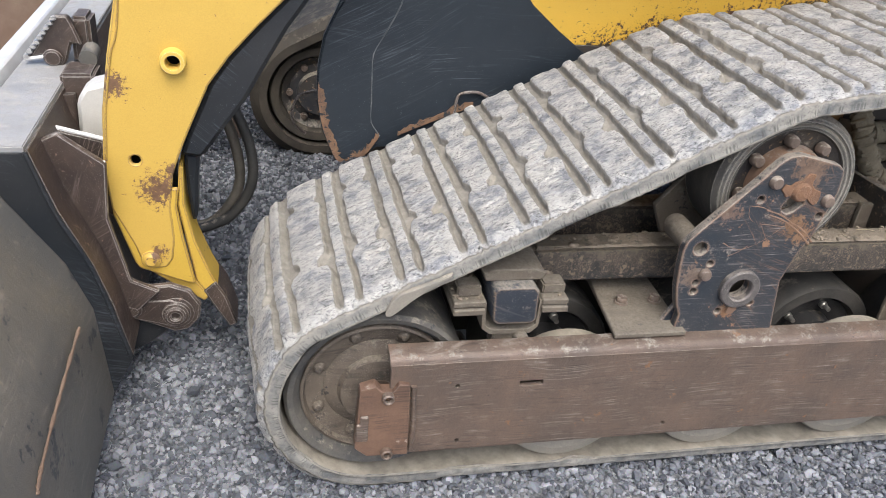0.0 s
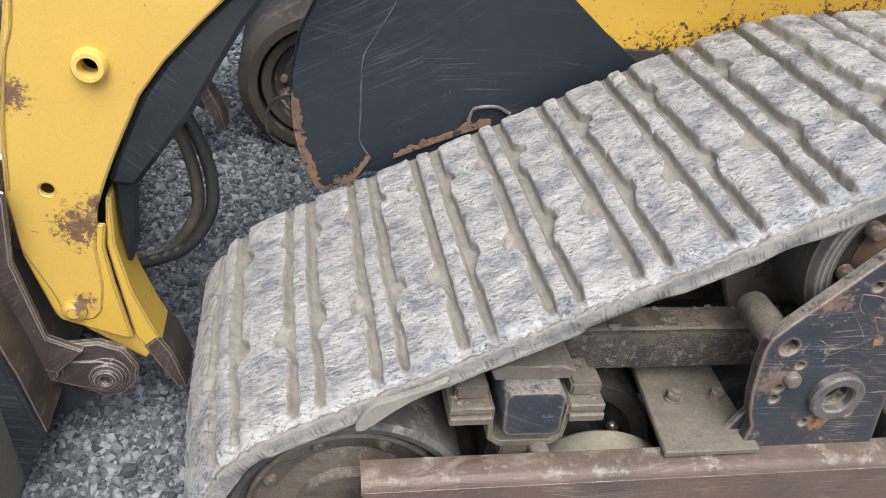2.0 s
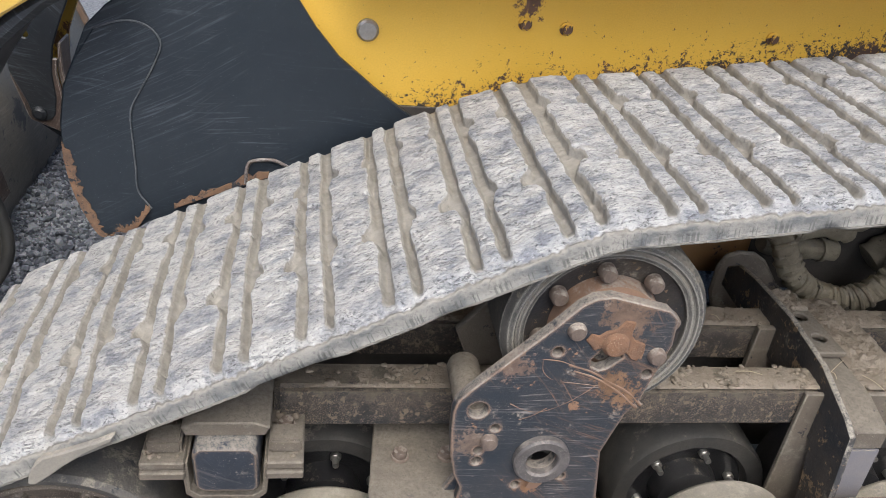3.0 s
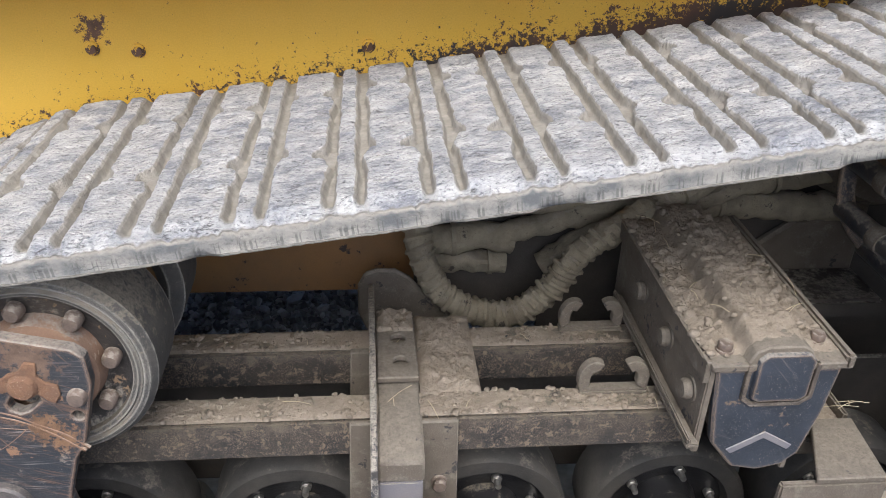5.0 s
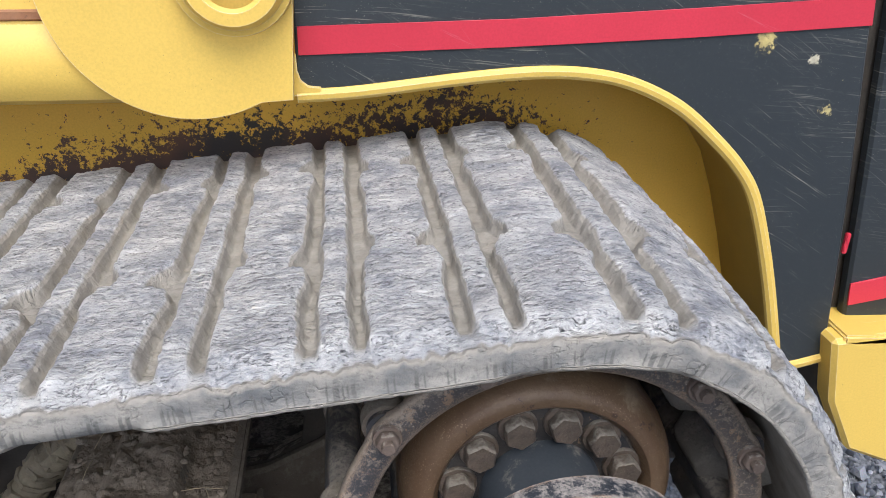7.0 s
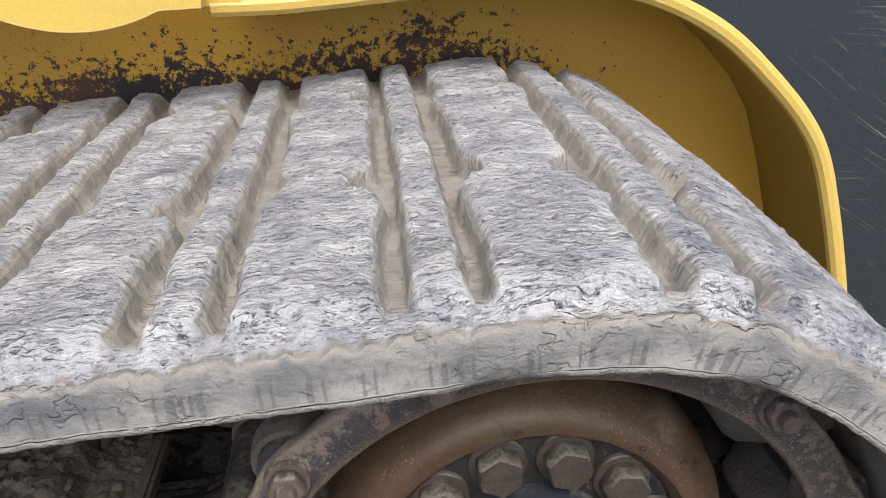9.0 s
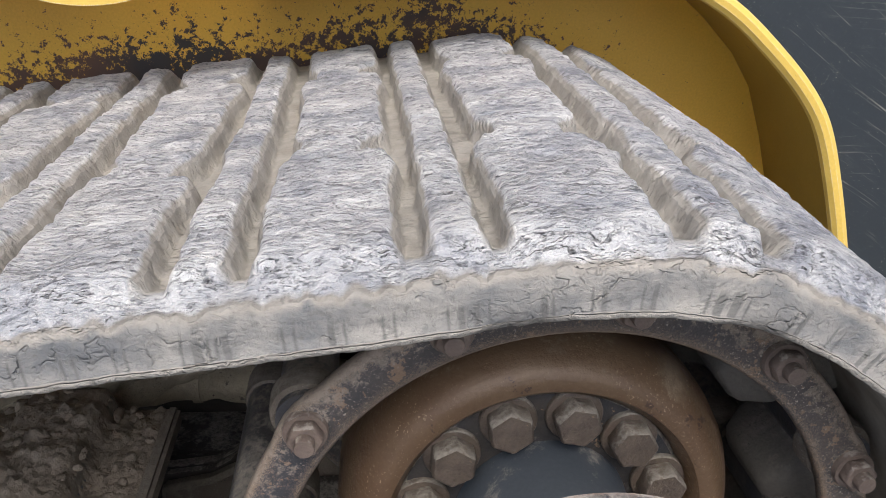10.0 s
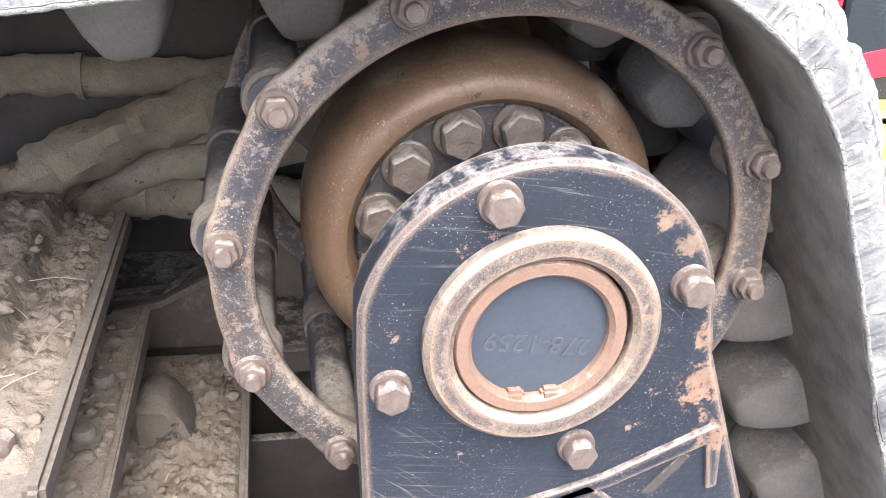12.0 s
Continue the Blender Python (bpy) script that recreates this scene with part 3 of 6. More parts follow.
def tread_height(s, v, teeth, total):
    """Height of the tread over the belt at run s and width v (0 near, 1 far): narrow bars, and wide bars with notches, worn."""
    pitch = total / teeth
    q = (s - 2.595) / pitch
    k = math.floor(q + 0.5)
    u = (q - k) * pitch
    u += 0.0022 * noise.noise(Vector((k * 3.7, v * 9, 3))) + 0.0012 * noise.noise(Vector((k * 5.1, v * 26, 8)))
    wide = k if u > 0 else k - 1
    rnd = random.Random((int(wide) % teeth) * 7 + 3)
    shift = rnd.uniform(-0.02, 0.02)
    far_shift = rnd.uniform(-0.035, 0.03)
    deep = [rnd.uniform(0.011, 0.018), rnd.uniform(0.007, 0.015), rnd.uniform(0.005, 0.011), rnd.uniform(0.007, 0.015)]
    ragged = 0.0016 * noise.noise(Vector((s * 90, v * 45, 31))) + 0.0008 * noise.noise(Vector((s * 210, v * 100, 17)))
    if u > 0:
        gap = 0.0140 - 0.0045 * (1 - smoothstep(0.26, 0.31, v)) + moulded(v - 0.318 - shift, deep[2]) + moulded(v - 0.735 - far_shift, deep[3])
        d_wide = u - 0.0125 - gap
    else:
        gap = 0.0120 - 0.0020 * smoothstep(0.60, 0.75, v) + moulded(v - 0.292 - shift, deep[0]) + moulded(v - 0.730 - far_shift, deep[1])
        d_wide = -u - 0.0125 - gap
    d_narrow = 0.0125 + 0.0012 * noise.noise(Vector((k * 2.3, v * 17, 12))) - abs(u)
    # bars torn across on the front slope
    split = 1.0
    for bar, at, reach, slope in ((-15, 0.535, 0.011, 0.3), (-16, 0.555, 0.007, -0.5)):
        if wide == bar and d_wide > d_narrow:
            split = min(split, smoothstep(0.2, 1.0, abs(v - at - slope * (u if u > 0 else u + pitch) + 0.02 * noise.noise(Vector((s * 60, 0, 5)))) / reach))
    for bar, at, reach in ((-14, 0.552, 0.014), (-15, 0.59, 0.008), (-16, 0.58, 0.006)):
        if k == bar and d_narrow > d_wide:
            split = min(split, smoothstep(0.2, 1.0, abs(v - at + 0.01 * noise.noise(Vector((s * 60, 0, 5)))) / reach))
    d = max(d_wide, d_narrow)
    t = min(1.0, max(0.0, (d + ragged + 0.0020) / 0.0085))
    bar = (1 - (1 - t) ** 2.4) * smoothstep(0.0, 0.25, t) * split
    top = smoothstep(0.0, 0.0042, d + ragged)
    edge = smoothstep(-0.026, 0.040, v) * smoothstep(0.0, 0.05, 1 - v)
    chunk = noise.noise(Vector((s * 22, v * 10, 1.7)))
    worn = 1 - 0.20 * max(0.0, chunk) - 0.14 * abs(noise.noise(Vector((s * 30, v * 36, 5))))
    # torn laminations that run along the belt
    turn = 0.012 * noise.noise(Vector((s * 25, v * 12, 41)))
    ridge = abs(noise.noise(Vector((s * 30, (v + turn) * 58, 11)))) + 0.6 * abs(noise.noise(Vector((s * 75, (v + turn) * 125, 4)))) + 0.35 * abs(noise.noise(Vector((s * 170, v * 250, 9))))
    dust = 0.0012 * noise.noise(Vector((s * 20, v * 14, 23)))
    h = 0.0185 * bar * edge * worn - 0.0030 * ridge * (0.08 + 0.92 * bar * edge) + (dust + 0.008 * (1 - smoothstep(0.012, 0.070, v))) * (1 - bar)
    return h, top


def rubber_track():
    path, total = belt_path(0.0016)
    seen = [p for p in path if p[1] > 0.42 and p[0] < 2.72 or p[0] < 0.40 and p[1] > 0.06]
    hidden = [p for p in path if not (p[1] > 0.42 and p[0] < 2.72 or p[0] < 0.40 and p[1] > 0.06)][::10]
    path = sorted(seen + hidden, key=lambda p: p[4])
    teeth = TEETH
    rows = len(path)
    # across: inner face, near side with its lip, outer face, far side
    outer_v = [0.0, 0.004, 0.010, 0.018, 0.03, 0.042] + [0.052 + 0.92 * i / 149 for i in range(150)] + [0.975, 0.99, 1.0]
    width, thick = FAR - NEAR, 0.024
    verts, dirt, marks = [], [], []
    cols = None
    for x, z, nx, nz, s in path:
        upper = z > 0.25 or x < 0.5
        ring = []
        nick = max(0.0, noise.noise(Vector((s * 11, 0.3, 4))) - 0.20) * 0.03
        ragged = 0.0008 * noise.noise(Vector((s * 30, 2.0, 9))) + 0.0007 * noise.noise(Vector((s * 140, 6.0, 1)))
        ring.append((FAR, crown(s, 1.0), -2.0))
        ring.append((NEAR + 0.03, 0.0, -2.0))
        ring.append((NEAR + 0.003 + nick, -0.001 + nick * 0.3 + ragged, -2.0))
        ring.append((NEAR - 0.0008 + nick, -0.0003 + ragged, 0.5))
        ring.append((NEAR - 0.0008 + nick * 0.8, 0.0022 + ragged, 0.5))
        ring.append((NEAR + 0.0012, 0.0034 + ragged * 0.5, -1.0))
        side = 0.0008 * noise.noise(Vector((s * 70, 4.0, 2)))
        # short moulded ribs: three under each narrow bar, three between
        u = ((s - 2.595) / (total / teeth) + 0.5) % 1.0 * total / teeth - total / teeth / 2
        near = min(abs(u - at) for at in (-0.055, -0.034, -0.0068, 0.0, 0.0068, 0.034, 0.055)) + 0.0010 * noise.noise(Vector((s * 60, 1, 5)))
        rib = max(0.0, 1 - near / 0.0022) * (1 if noise.noise(Vector((s * 22, 7, 1))) > -0.25 else 0)
        side -= 0.0016 * rib
        ring.append((NEAR + 0.001 + side, 0.011, -1.0))
        ring.append((NEAR + 0.0015 + side * 0.3, 0.0175, -0.75 + 0.35 * noise.noise(Vector((s * 40, 3.0, 2)))))
        for v in outer_v:
            h, bar = tread_height(s, v, teeth, total) if upper else (0.0, 0.0)
            shoulder = -0.005 * (1 - smoothstep(0.0, 0.03, v))
            rim = smoothstep(-0.012, 0.008, v + 0.004 * noise.noise(Vector((s * 45, v * 20, 3))) + 0.005 * noise.noise(Vector((s * 150, v * 60, 8))))
            near_end = (0.84 + 0.14 * noise.noise(Vector((s * 60, v * 40, 2)))) * (1 - smoothstep(0.018, 0.050, v))
            ring.append((NEAR + 0.002 + (width - 0.002) * v, thick + shoulder + h + crown(s, v), max(bar, near_end) * rim - (1 - rim)))
        cols = len(ring)
        # bands on both sides of each rib, to be coloured as its shadow
        mark = 1.0 if 0.0014 < near < 0.0034 else 0.0
        for y, h, d in ring:
            marks.append(mark if h < 0.016 else 0.0)
            verts.append((x + nx * h, y, z + nz * h))
            dirt.append(d)
    faces = []
    for i in range(rows):
        a, b = i * cols, (i + 1) % rows * cols
        for j in range(cols):
            k = (j + 1) % cols
            faces.append((a + j, a + k, b + k, b + j))
    me = bpy.data.meshes.new("belt")
    me.from_pydata(verts, [], faces)
    att = me.attributes.new("tread", "FLOAT", "POINT")
    att.data.foreach_set("value", dirt)
    lines = me.attributes.new("rib_shade_line", "FLOAT", "POINT")
    lines.data.foreach_set("value", marks)
    me.polygons.foreach_set("use_smooth", [True] * len(faces))
    me.materials.append(track_material())
    track = thing("rubber_track", (1.4, 1.57, 0.0), "dusty grey worn rubber crawler track with cracked tread bars", "track")
    under(new("belt", me), track)
    # strip torn loose from the near edge
    flap = [(0.376, 0.403), (0.379, 0.418), (0.388, 0.436), (0.398, 0.446), (0.42, 0.454), (0.460, 0.470), (0.483, 0.482), (0.478, 0.470), (0.448, 0.453), (0.420, 0.432), (0.398, 0.412), (0.385, 0.402)]
    part("torn_flap", plate(flap, 1.326, 1.336, (), 0.002), M_RUBBER_PALE, track, "strip of rubber torn from the edge")
    # drive lugs on the inner face, meshing between the sprocket's rods
    lug = bmesh.new()
    rings = []
    for z, hx, hy in ((0.006, 0.036, 0.048), (-0.016, 0.033, 0.046), (-0.042, 0.024, 0.040), (-0.056, 0.017, 0.033), (-0.060, 0.012, 0.027)):
        ring = []
        for i in range(24):
            c, n = math.cos(math.pi * i / 12), math.sin(math.pi * i / 12)
            ring.append(lug.verts.new((math.copysign(abs(c) ** 0.28, c) * hx, math.copysign(abs(n) ** 0.28, n) * hy, z)))
        rings.append(ring)
    for p, q in zip(rings, rings[1:]):
        for i in range(24):
            lug.faces.new((p[i], p[(i + 1) % 24], q[(i + 1) % 24], q[i]))
    lug.faces.new(rings[0][::-1])
    lug.faces.new(rings[-1])
    lug_mesh = finish(lug, "drive_lug", M_LUG, 40)
    for k in range(teeth):
        target = (k + 0.06) * total / teeth
        x, z, nx, nz, s = min(path, key=lambda p: abs(p[4] - target))
        for y in (1.494, 1.668):
            turn = math.degrees(math.atan2(nx, nz))
            part("drive_lug", lug_mesh, None, track, at=Matrix.Translation((x, y, z)) @ pose(0, 0, 0, 0, turn, 0))
    return track


def track_material():
    m = bpy.data.materials.new("dusty_track_rubber")
    m.use_nodes = True
    nt = m.node_tree
    bsdf = nt.nodes["Principled BSDF"]
    co = nt.nodes.new("ShaderNodeTexCoord").outputs["Object"]

    def node(kind, **inputs):
        n = nt.nodes.new(kind)
        for key, v in inputs.items():
            sock = n.inputs[key.replace("_", " ")]
            if hasattr(v, "is_output"):
                nt.links.new(v, sock)
            else:
                sock.default_value = v
        return n

    def stretched(scale, vec, detail=7.0, rough=0.65):
        mp = node("ShaderNodeMapping", Vector=co, Scale=vec)
        return node("ShaderNodeTexNoise", Vector=mp.outputs[0], Scale=scale, Detail=detail, Roughness=rough).outputs["Fac"]

    def ramp(fac, lo, hi, a=0.0, b=1.0):
        return node("ShaderNodeMapRange", Value=fac, From_Min=lo, From_Max=hi, To_Min=a, To_Max=b).outputs[0]

    def mix(fac, a, b):
        n = nt.nodes.new("ShaderNodeMix")
        n.data_type = "RGBA"
        for sock, v in ((n.inputs["Factor"], fac), (n.inputs["A"], a), (n.inputs["B"], b)):
            if isinstance(v, tuple):
                sock.default_value = (*v, 1)
            elif isinstance(v, float):
                sock.default_value = v
            else:
                nt.links.new(v, sock)
        return n.outputs["Result"]

    tread = node("ShaderNodeAttribute")
    tread.attribute_name = "tread"
    # coordinates pulled about, so that no crease runs straight
    warp = node("ShaderNodeTexNoise", Vector=co, Scale=38.0, Detail=4.0)
    off = node("ShaderNodeVectorMath")
    off.operation = "MULTIPLY_ADD"
    nt.links.new(warp.outputs["Color"], off.inputs[0])
    off.inputs[1].default_value = (0.011, 0.011, 0.011)
    nt.links.new(co, off.inputs[2])

    def crumple(scale, vec, detail=8.0, rough=0.7):
        mp = node("ShaderNodeMapping", Vector=off.outputs[0], Scale=vec)
        return node("ShaderNodeTexNoise", Vector=mp.outputs[0], Scale=scale, Detail=detail, Roughness=rough).outputs["Fac"]

    def math_node(op, a, b):
        n = node("ShaderNodeMath")
        n.operation = op
        for sock, v in zip(n.inputs, (a, b)):
            if hasattr(v, "is_output"):
                nt.links.new(v, sock)
            else:
                sock.default_value = v
        return n.outputs[0]

    def crease(fac, width):
        return ramp(math_node("ABSOLUTE", math_node("SUBTRACT", fac, 0.5), 0.0), 0.0, width, 1.0, 0.0)

    big = stretched(5.0, (1, 1, 1), 6.0)
    patch = crumple(30.0, (0.7, 1.0, 0.8), 6.0, 0.65)
    scuff = crumple(125.0, (0.46, 1.25, 0.62), 6.0, 0.66)
    fine = crumple(330.0, (0.50, 1.2, 0.70), 4.0, 0.66)
    grey = mix(ramp(patch, 0.38, 0.62), (0.30, 0.306, 0.327), (0.65, 0.638, 0.61))
    grey = mix(ramp(big, 0.45, 0.65, 0.0, 0.5), grey, (0.56, 0.542, 0.512))
    # paler and creamier towards the front slope
    along = node("ShaderNodeSeparateXYZ", Vector=co).outputs[0]
    grey = mix(math_node("MULTIPLY", ramp(along, 1.5, 0.6, 0.0, 0.62), ramp(patch, 0.40, 0.56)), grey, (0.63, 0.605, 0.555))
    grey = mix(ramp(scuff, 0.45, 0.32, 0.0, 0.6), grey, (0.19, 0.195, 0.21))
    grey = mix(ramp(fine, 0.45, 0.34, 0.0, 0.75), grey, (0.15, 0.15, 0.162))
    grey = mix(ramp(fine, 0.56, 0.68, 0.0, 0.6), grey, (0.64, 0.632, 0.615))
    # tan groove dirt, darkened to carry part of the grooves' shade
    tan = mix(ramp(stretched(60.0, (1, 1, 1)), 0.3, 0.7), (0.225, 0.208, 0.180), (0.345, 0.320, 0.278))
    tan = mix(ramp(fine, 0.42, 0.30, 0.0, 0.5), tan, (0.18, 0.165, 0.14))
    col = mix(ramp(tread.outputs["Fac"], 0.50, 0.90), tan, grey)
    sidewall = mix(ramp(patch, 0.36, 0.60), (0.135, 0.138, 0.138), (0.285, 0.27, 0.24))
    sidewall = mix(ramp(scuff, 0.42, 0.30, 0.0, 0.6), sidewall, (0.10, 0.098, 0.094))
    sidewall = mix(ramp(fine, 0.45, 0.33, 0.0, 0.6), sidewall, (0.13, 0.125, 0.115))
    score = stretched(1.0, (55.0, 3.0, 6.0), 5.0, 0.6)
    sidewall = mix(math_node("MULTIPLY", crease(score, 0.005), ramp(stretched(20.0, (1, 1, 1), 4.0), 0.5, 0.6, 0.0, 0.8)), sidewall, (0.11, 0.105, 0.10))
    # rib shadows painted into the sidewall colour
    rib_shade = node("ShaderNodeAttribute")
    rib_shade.attribute_name = "rib_shade_line"
    sidewall = mix(ramp(rib_shade.outputs["Fac"], 0.3, 0.9, 0.0, 0.65), sidewall, (0.10, 0.098, 0.092))
    col = mix(ramp(tread.outputs["Fac"], -0.45, -0.02), sidewall, col)
    inner = mix(ramp(stretched(25.0, (1, 1, 1)), 0.35, 0.65), (0.20, 0.178, 0.146), (0.34, 0.305, 0.25))
    col = mix(ramp(tread.outputs["Fac"], -1.6, -1.2), inner, col)
    # thin splits, longer along the belt; dark colour stands in for their shade
    split = crease(crumple(60.0, (0.32, 1.4, 0.45), 4.0, 0.6), 0.018)
    split = math_node("MULTIPLY", split, ramp(stretched(28.0, (1, 1, 1), 5.0), 0.43, 0.54))
    hair = crease(crumple(150.0, (0.35, 1.3, 0.5), 3.0, 0.6), 0.030)
    hair = math_node("MULTIPLY", hair, ramp(stretched(45.0, (1, 1, 1), 5.0), 0.40, 0.55))
    cut = math_node("MULTIPLY", math_node("MAXIMUM", split, math_node("MULTIPLY", hair, 0.32)), math_node("MULTIPLY", ramp(tread.outputs["Fac"], 0.75, 0.97, 0.22, 1.0), ramp(tread.outputs["Fac"], -1.6, -1.2, 0.15, 1.0)))
    col = mix(math_node("MULTIPLY", cut, 0.8), col, (0.12, 0.115, 0.11))
    nt.links.new(col, bsdf.inputs["Base Color"])
    bsdf.inputs["Roughness"].default_value, bsdf.inputs["Specular IOR Level"].default_value = 0.9, 0.25
    lumps = math_node("MULTIPLY", math_node("ADD", scuff, math_node("MULTIPLY", fine, 0.42)), math_node("MULTIPLY", ramp(tread.outputs["Fac"], 0.15, 0.97, 0.22, 1.0), ramp(tread.outputs["Fac"], -1.6, -1.2, 0.2, 1.0)))
    b0 = node("ShaderNodeBump", Height=cut, Strength=1.0, Distance=0.003)
    b0.invert = True
    b2 = node("ShaderNodeBump", Height=lumps, Strength=1.0, Distance=0.0105, Normal=b0.outputs[0])
    nt.links.new(b2.outputs[0], bsdf.inputs["Normal"])
    return m


# ---- undercarriage wheels ----
def idler_wheel():
    x, z = IDLER[0], IDLER[1]
    w = thing("idler_wheel", (x, 1.45, 0.05), "mud-filmed front idler wheel with a dished steel disc", "wheel")
    r = 0.166
    part("tyre", lathe([(0.135, 1.385), (0.150, 1.362), (r - 0.006, 1.358), (r, 1.366), (r, 1.60), (0.14, 1.60)], x, z, 64), M_RUBBER_MID, w)
    part("rim", lathe([(0.139, 1.40), (0.137, 1.374), (0.132, 1.372), (0.128, 1.384), (0.096, 1.392), (0.090, 1.386), (0.072, 1.380), (0.067, 1.366), (0.040, 1.362), (0.0, 1.362)], x, z, 64), M_IDLER, w, "dusty brown steel disc")
    dome = finish(lathe([(0, -0.010), (0.006, -0.009), (0.010, -0.005), (0.012, 0.0)], 0, 0, 14), "rivet", M_IDLER)
    for i in range(8):
        a = radians(22 + 45 * i)
        part("rivet", dome, None, w, at=pose(x + 0.113 * math.cos(a), 1.389, z + 0.113 * math.sin(a)))
    part("tyre", lathe([(0.12, 1.64), (r, 1.645), (r, 1.79), (0.12, 1.795)], x, z, 48), M_RUBBER_PALE, w)
    part("axle", lathe([(0, 1.36), (0.03, 1.36), (0.03, 1.78), (0, 1.78)], x, z, 20), M_RAIL, w)


def road_wheel(x, first=None):
    """A pair of bottom rollers on one axle."""
    r = 0.128
    z = 0.0435 + r
    w = thing("road_wheel", (x, 1.47, 0.044), "mud-filmed rubber road wheel with a black bolted hub", "wheel", "road wheels under the frame")
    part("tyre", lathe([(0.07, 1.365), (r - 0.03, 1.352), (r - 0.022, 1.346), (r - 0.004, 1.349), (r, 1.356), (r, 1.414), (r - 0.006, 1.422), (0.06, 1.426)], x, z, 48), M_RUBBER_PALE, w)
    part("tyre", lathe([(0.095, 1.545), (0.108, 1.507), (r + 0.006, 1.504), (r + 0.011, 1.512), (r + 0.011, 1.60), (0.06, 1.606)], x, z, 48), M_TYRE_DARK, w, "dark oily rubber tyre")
    hub = part("hub", lathe([(0.112, 1.56), (0.108, 1.528), (0.100, 1.522), (0.060, 1.534), (0.054, 1.500), (0.045, 1.494), (0.0, 1.492)], x, z, 40), M_OIL, w, "oily black hub disc")
    for i in range(6):
        a = radians(18 + 60 * i)
        part("stud", B_STUD, None, hub, at=pose(x + 0.082 * math.cos(a), 1.528, z + 0.082 * math.sin(a)))
    part("axle", lathe([(0, 1.37), (0.03, 1.37), (0.03, 1.60), (0, 1.60)], x, z, 18), M_MUDBLACK, w)
    return w


def carrier_wheel():
    x, z, r = 1.078, 0.604, 0.136
    w = thing("upper_roller", (x, 1.47, z - r), "grey rubber upper roller with black bolted rim below the track", "roller")
    part("tyre", lathe([(0.104, 1.398), (0.107, 1.383), (0.114, 1.380), (0.117, 1.385), (0.121, 1.380), (0.128, 1.382), (r, 1.393), (r, 1.49), (0.11, 1.496)], x, z, 72), M_RUBBER, w)
    part("rim", lathe([(0.108, 1.42), (0.105, 1.390), (0.100, 1.394), (0.070, 1.400), (0.066, 1.390), (0.0, 1.388)], x, z, 56), M_MUDBLACK, w, "black painted steel rim")
    hub = part("hub", lathe([(0.074, 1.400), (0.070, 1.376), (0.058, 1.368), (0.0, 1.368)], x, z, 40), M_RUST, w, "rust-coated hub")
    for i in range(8):
        a = radians(10 + 45 * i)
        part("bolt", B_ROUND, None, hub, at=pose(x + 0.086 * math.cos(a), 1.392, z + 0.086 * math.sin(a)))
    part("tyre", lathe([(0.10, 1.57), (0.115, 1.562), (r, 1.57), (r, 1.66), (0.10, 1.666)], x, z, 56), M_RUBBER, w)
    part("axle", lathe([(0, 1.36), (0.032, 1.36), (0.032, 1.66), (0, 1.66)], x, z, 20), M_MUDDY, w)


# ---- drive sprocket ----
def drive_sprocket():
    x, z = 2.40, 0.74
    w = thing("drive_sprocket", (x, 1.5, z - 0.19), "worn black and rusty drive sprocket ring with bolted rods", "sprocket")
    R = 0.180
    for y0, y1 in ((1.66, 1.672), (1.392, 1.404)):
        outer = []
        for i in range(144):
            a = 2.5 * i
            near = abs((a - 24 + 15) % 30 - 15)
            outer.append((x + (0.1885 + 0.0035 * max(0.0, 1 - (near / 6.5) ** 2)) * math.cos(radians(a)), z + (0.1885 + 0.0035 * max(0.0, 1 - (near / 6.5) ** 2)) * math.sin(radians(a))))
        rim = part("ring", plate(outer, y0, y1, [circle(x, z, 0.1615, 96)], 0.0025), M_RUSTBLACK, w, smooth=50)
    rod = finish(lathe([(0, 0), (0.0165, 0), (0.0165, 0.27), (0, 0.27)], 0, 0, 20), "rod", M_ROD)
    sleeve = finish(lathe([(0.016, 0.0), (0.0185, 0.001), (0.019, 0.004), (0.019, 0.026), (0.0185, 0.029), (0.016, 0.030)], 0, 0, 22), "collar", M_MUDDY)
    end = finish(lathe([(0.012, 0.0), (0.0195, 0.001), (0.0205, 0.005), (0.0205, 0.016), (0.012, 0.018)], 0, 0, 22), "end_collar", M_MUDDY)
    for i in range(12):
        a = radians(24 + 30 * i)
        px, pz = x + R * math.cos(a), z + R * math.sin(a)
        part("rod", rod, None, w, at=pose(px, 1.40, pz))
        part("collar", sleeve, None, w, at=pose(px, 1.545, pz))
        part("end_collar", end, None, w, at=pose(px, 1.4045, pz))
        part("bolt", B_RING, None, rim, at=pose(px, 1.392, pz, 0, 17 * i, 0))
    hub = [(0.0, 1.448), (0.094, 1.448), (0.096, 1.437), (0.101, 1.431), (0.108, 1.430), (0.116, 1.434), (0.123, 1.443), (0.128, 1.456), (0.130, 1.472), (0.129, 1.50), (0.123, 1.53), (0.10, 1.56), (0.10, 1.75), (0.0, 1.75)]
    part("hub", lathe(hub[1:], x, z, 80), M_ORANGE, w, "smooth rust-brown cast hub")
    flange = part("flange", lathe([(0.0, 1.444), (0.092, 1.444), (0.0945, 1.447), (0.0945, 1.455)], x, z, 64), M_MUDBLACK, w, "black flange face")
    for i in range(12):
        a = radians(20.5 + 30 * i)
        part("bolt", B_HUB, None, flange, at=pose(x + 0.0785 * math.cos(a), 1.444, z + 0.0785 * math.sin(a), 0, 11 * i, 0))
    part("shaft", lathe([(0.0, 1.34), (0.052, 1.34), (0.054, 1.40), (0.057, 1.447)], x, z, 48), M_GREYBLUE, w)


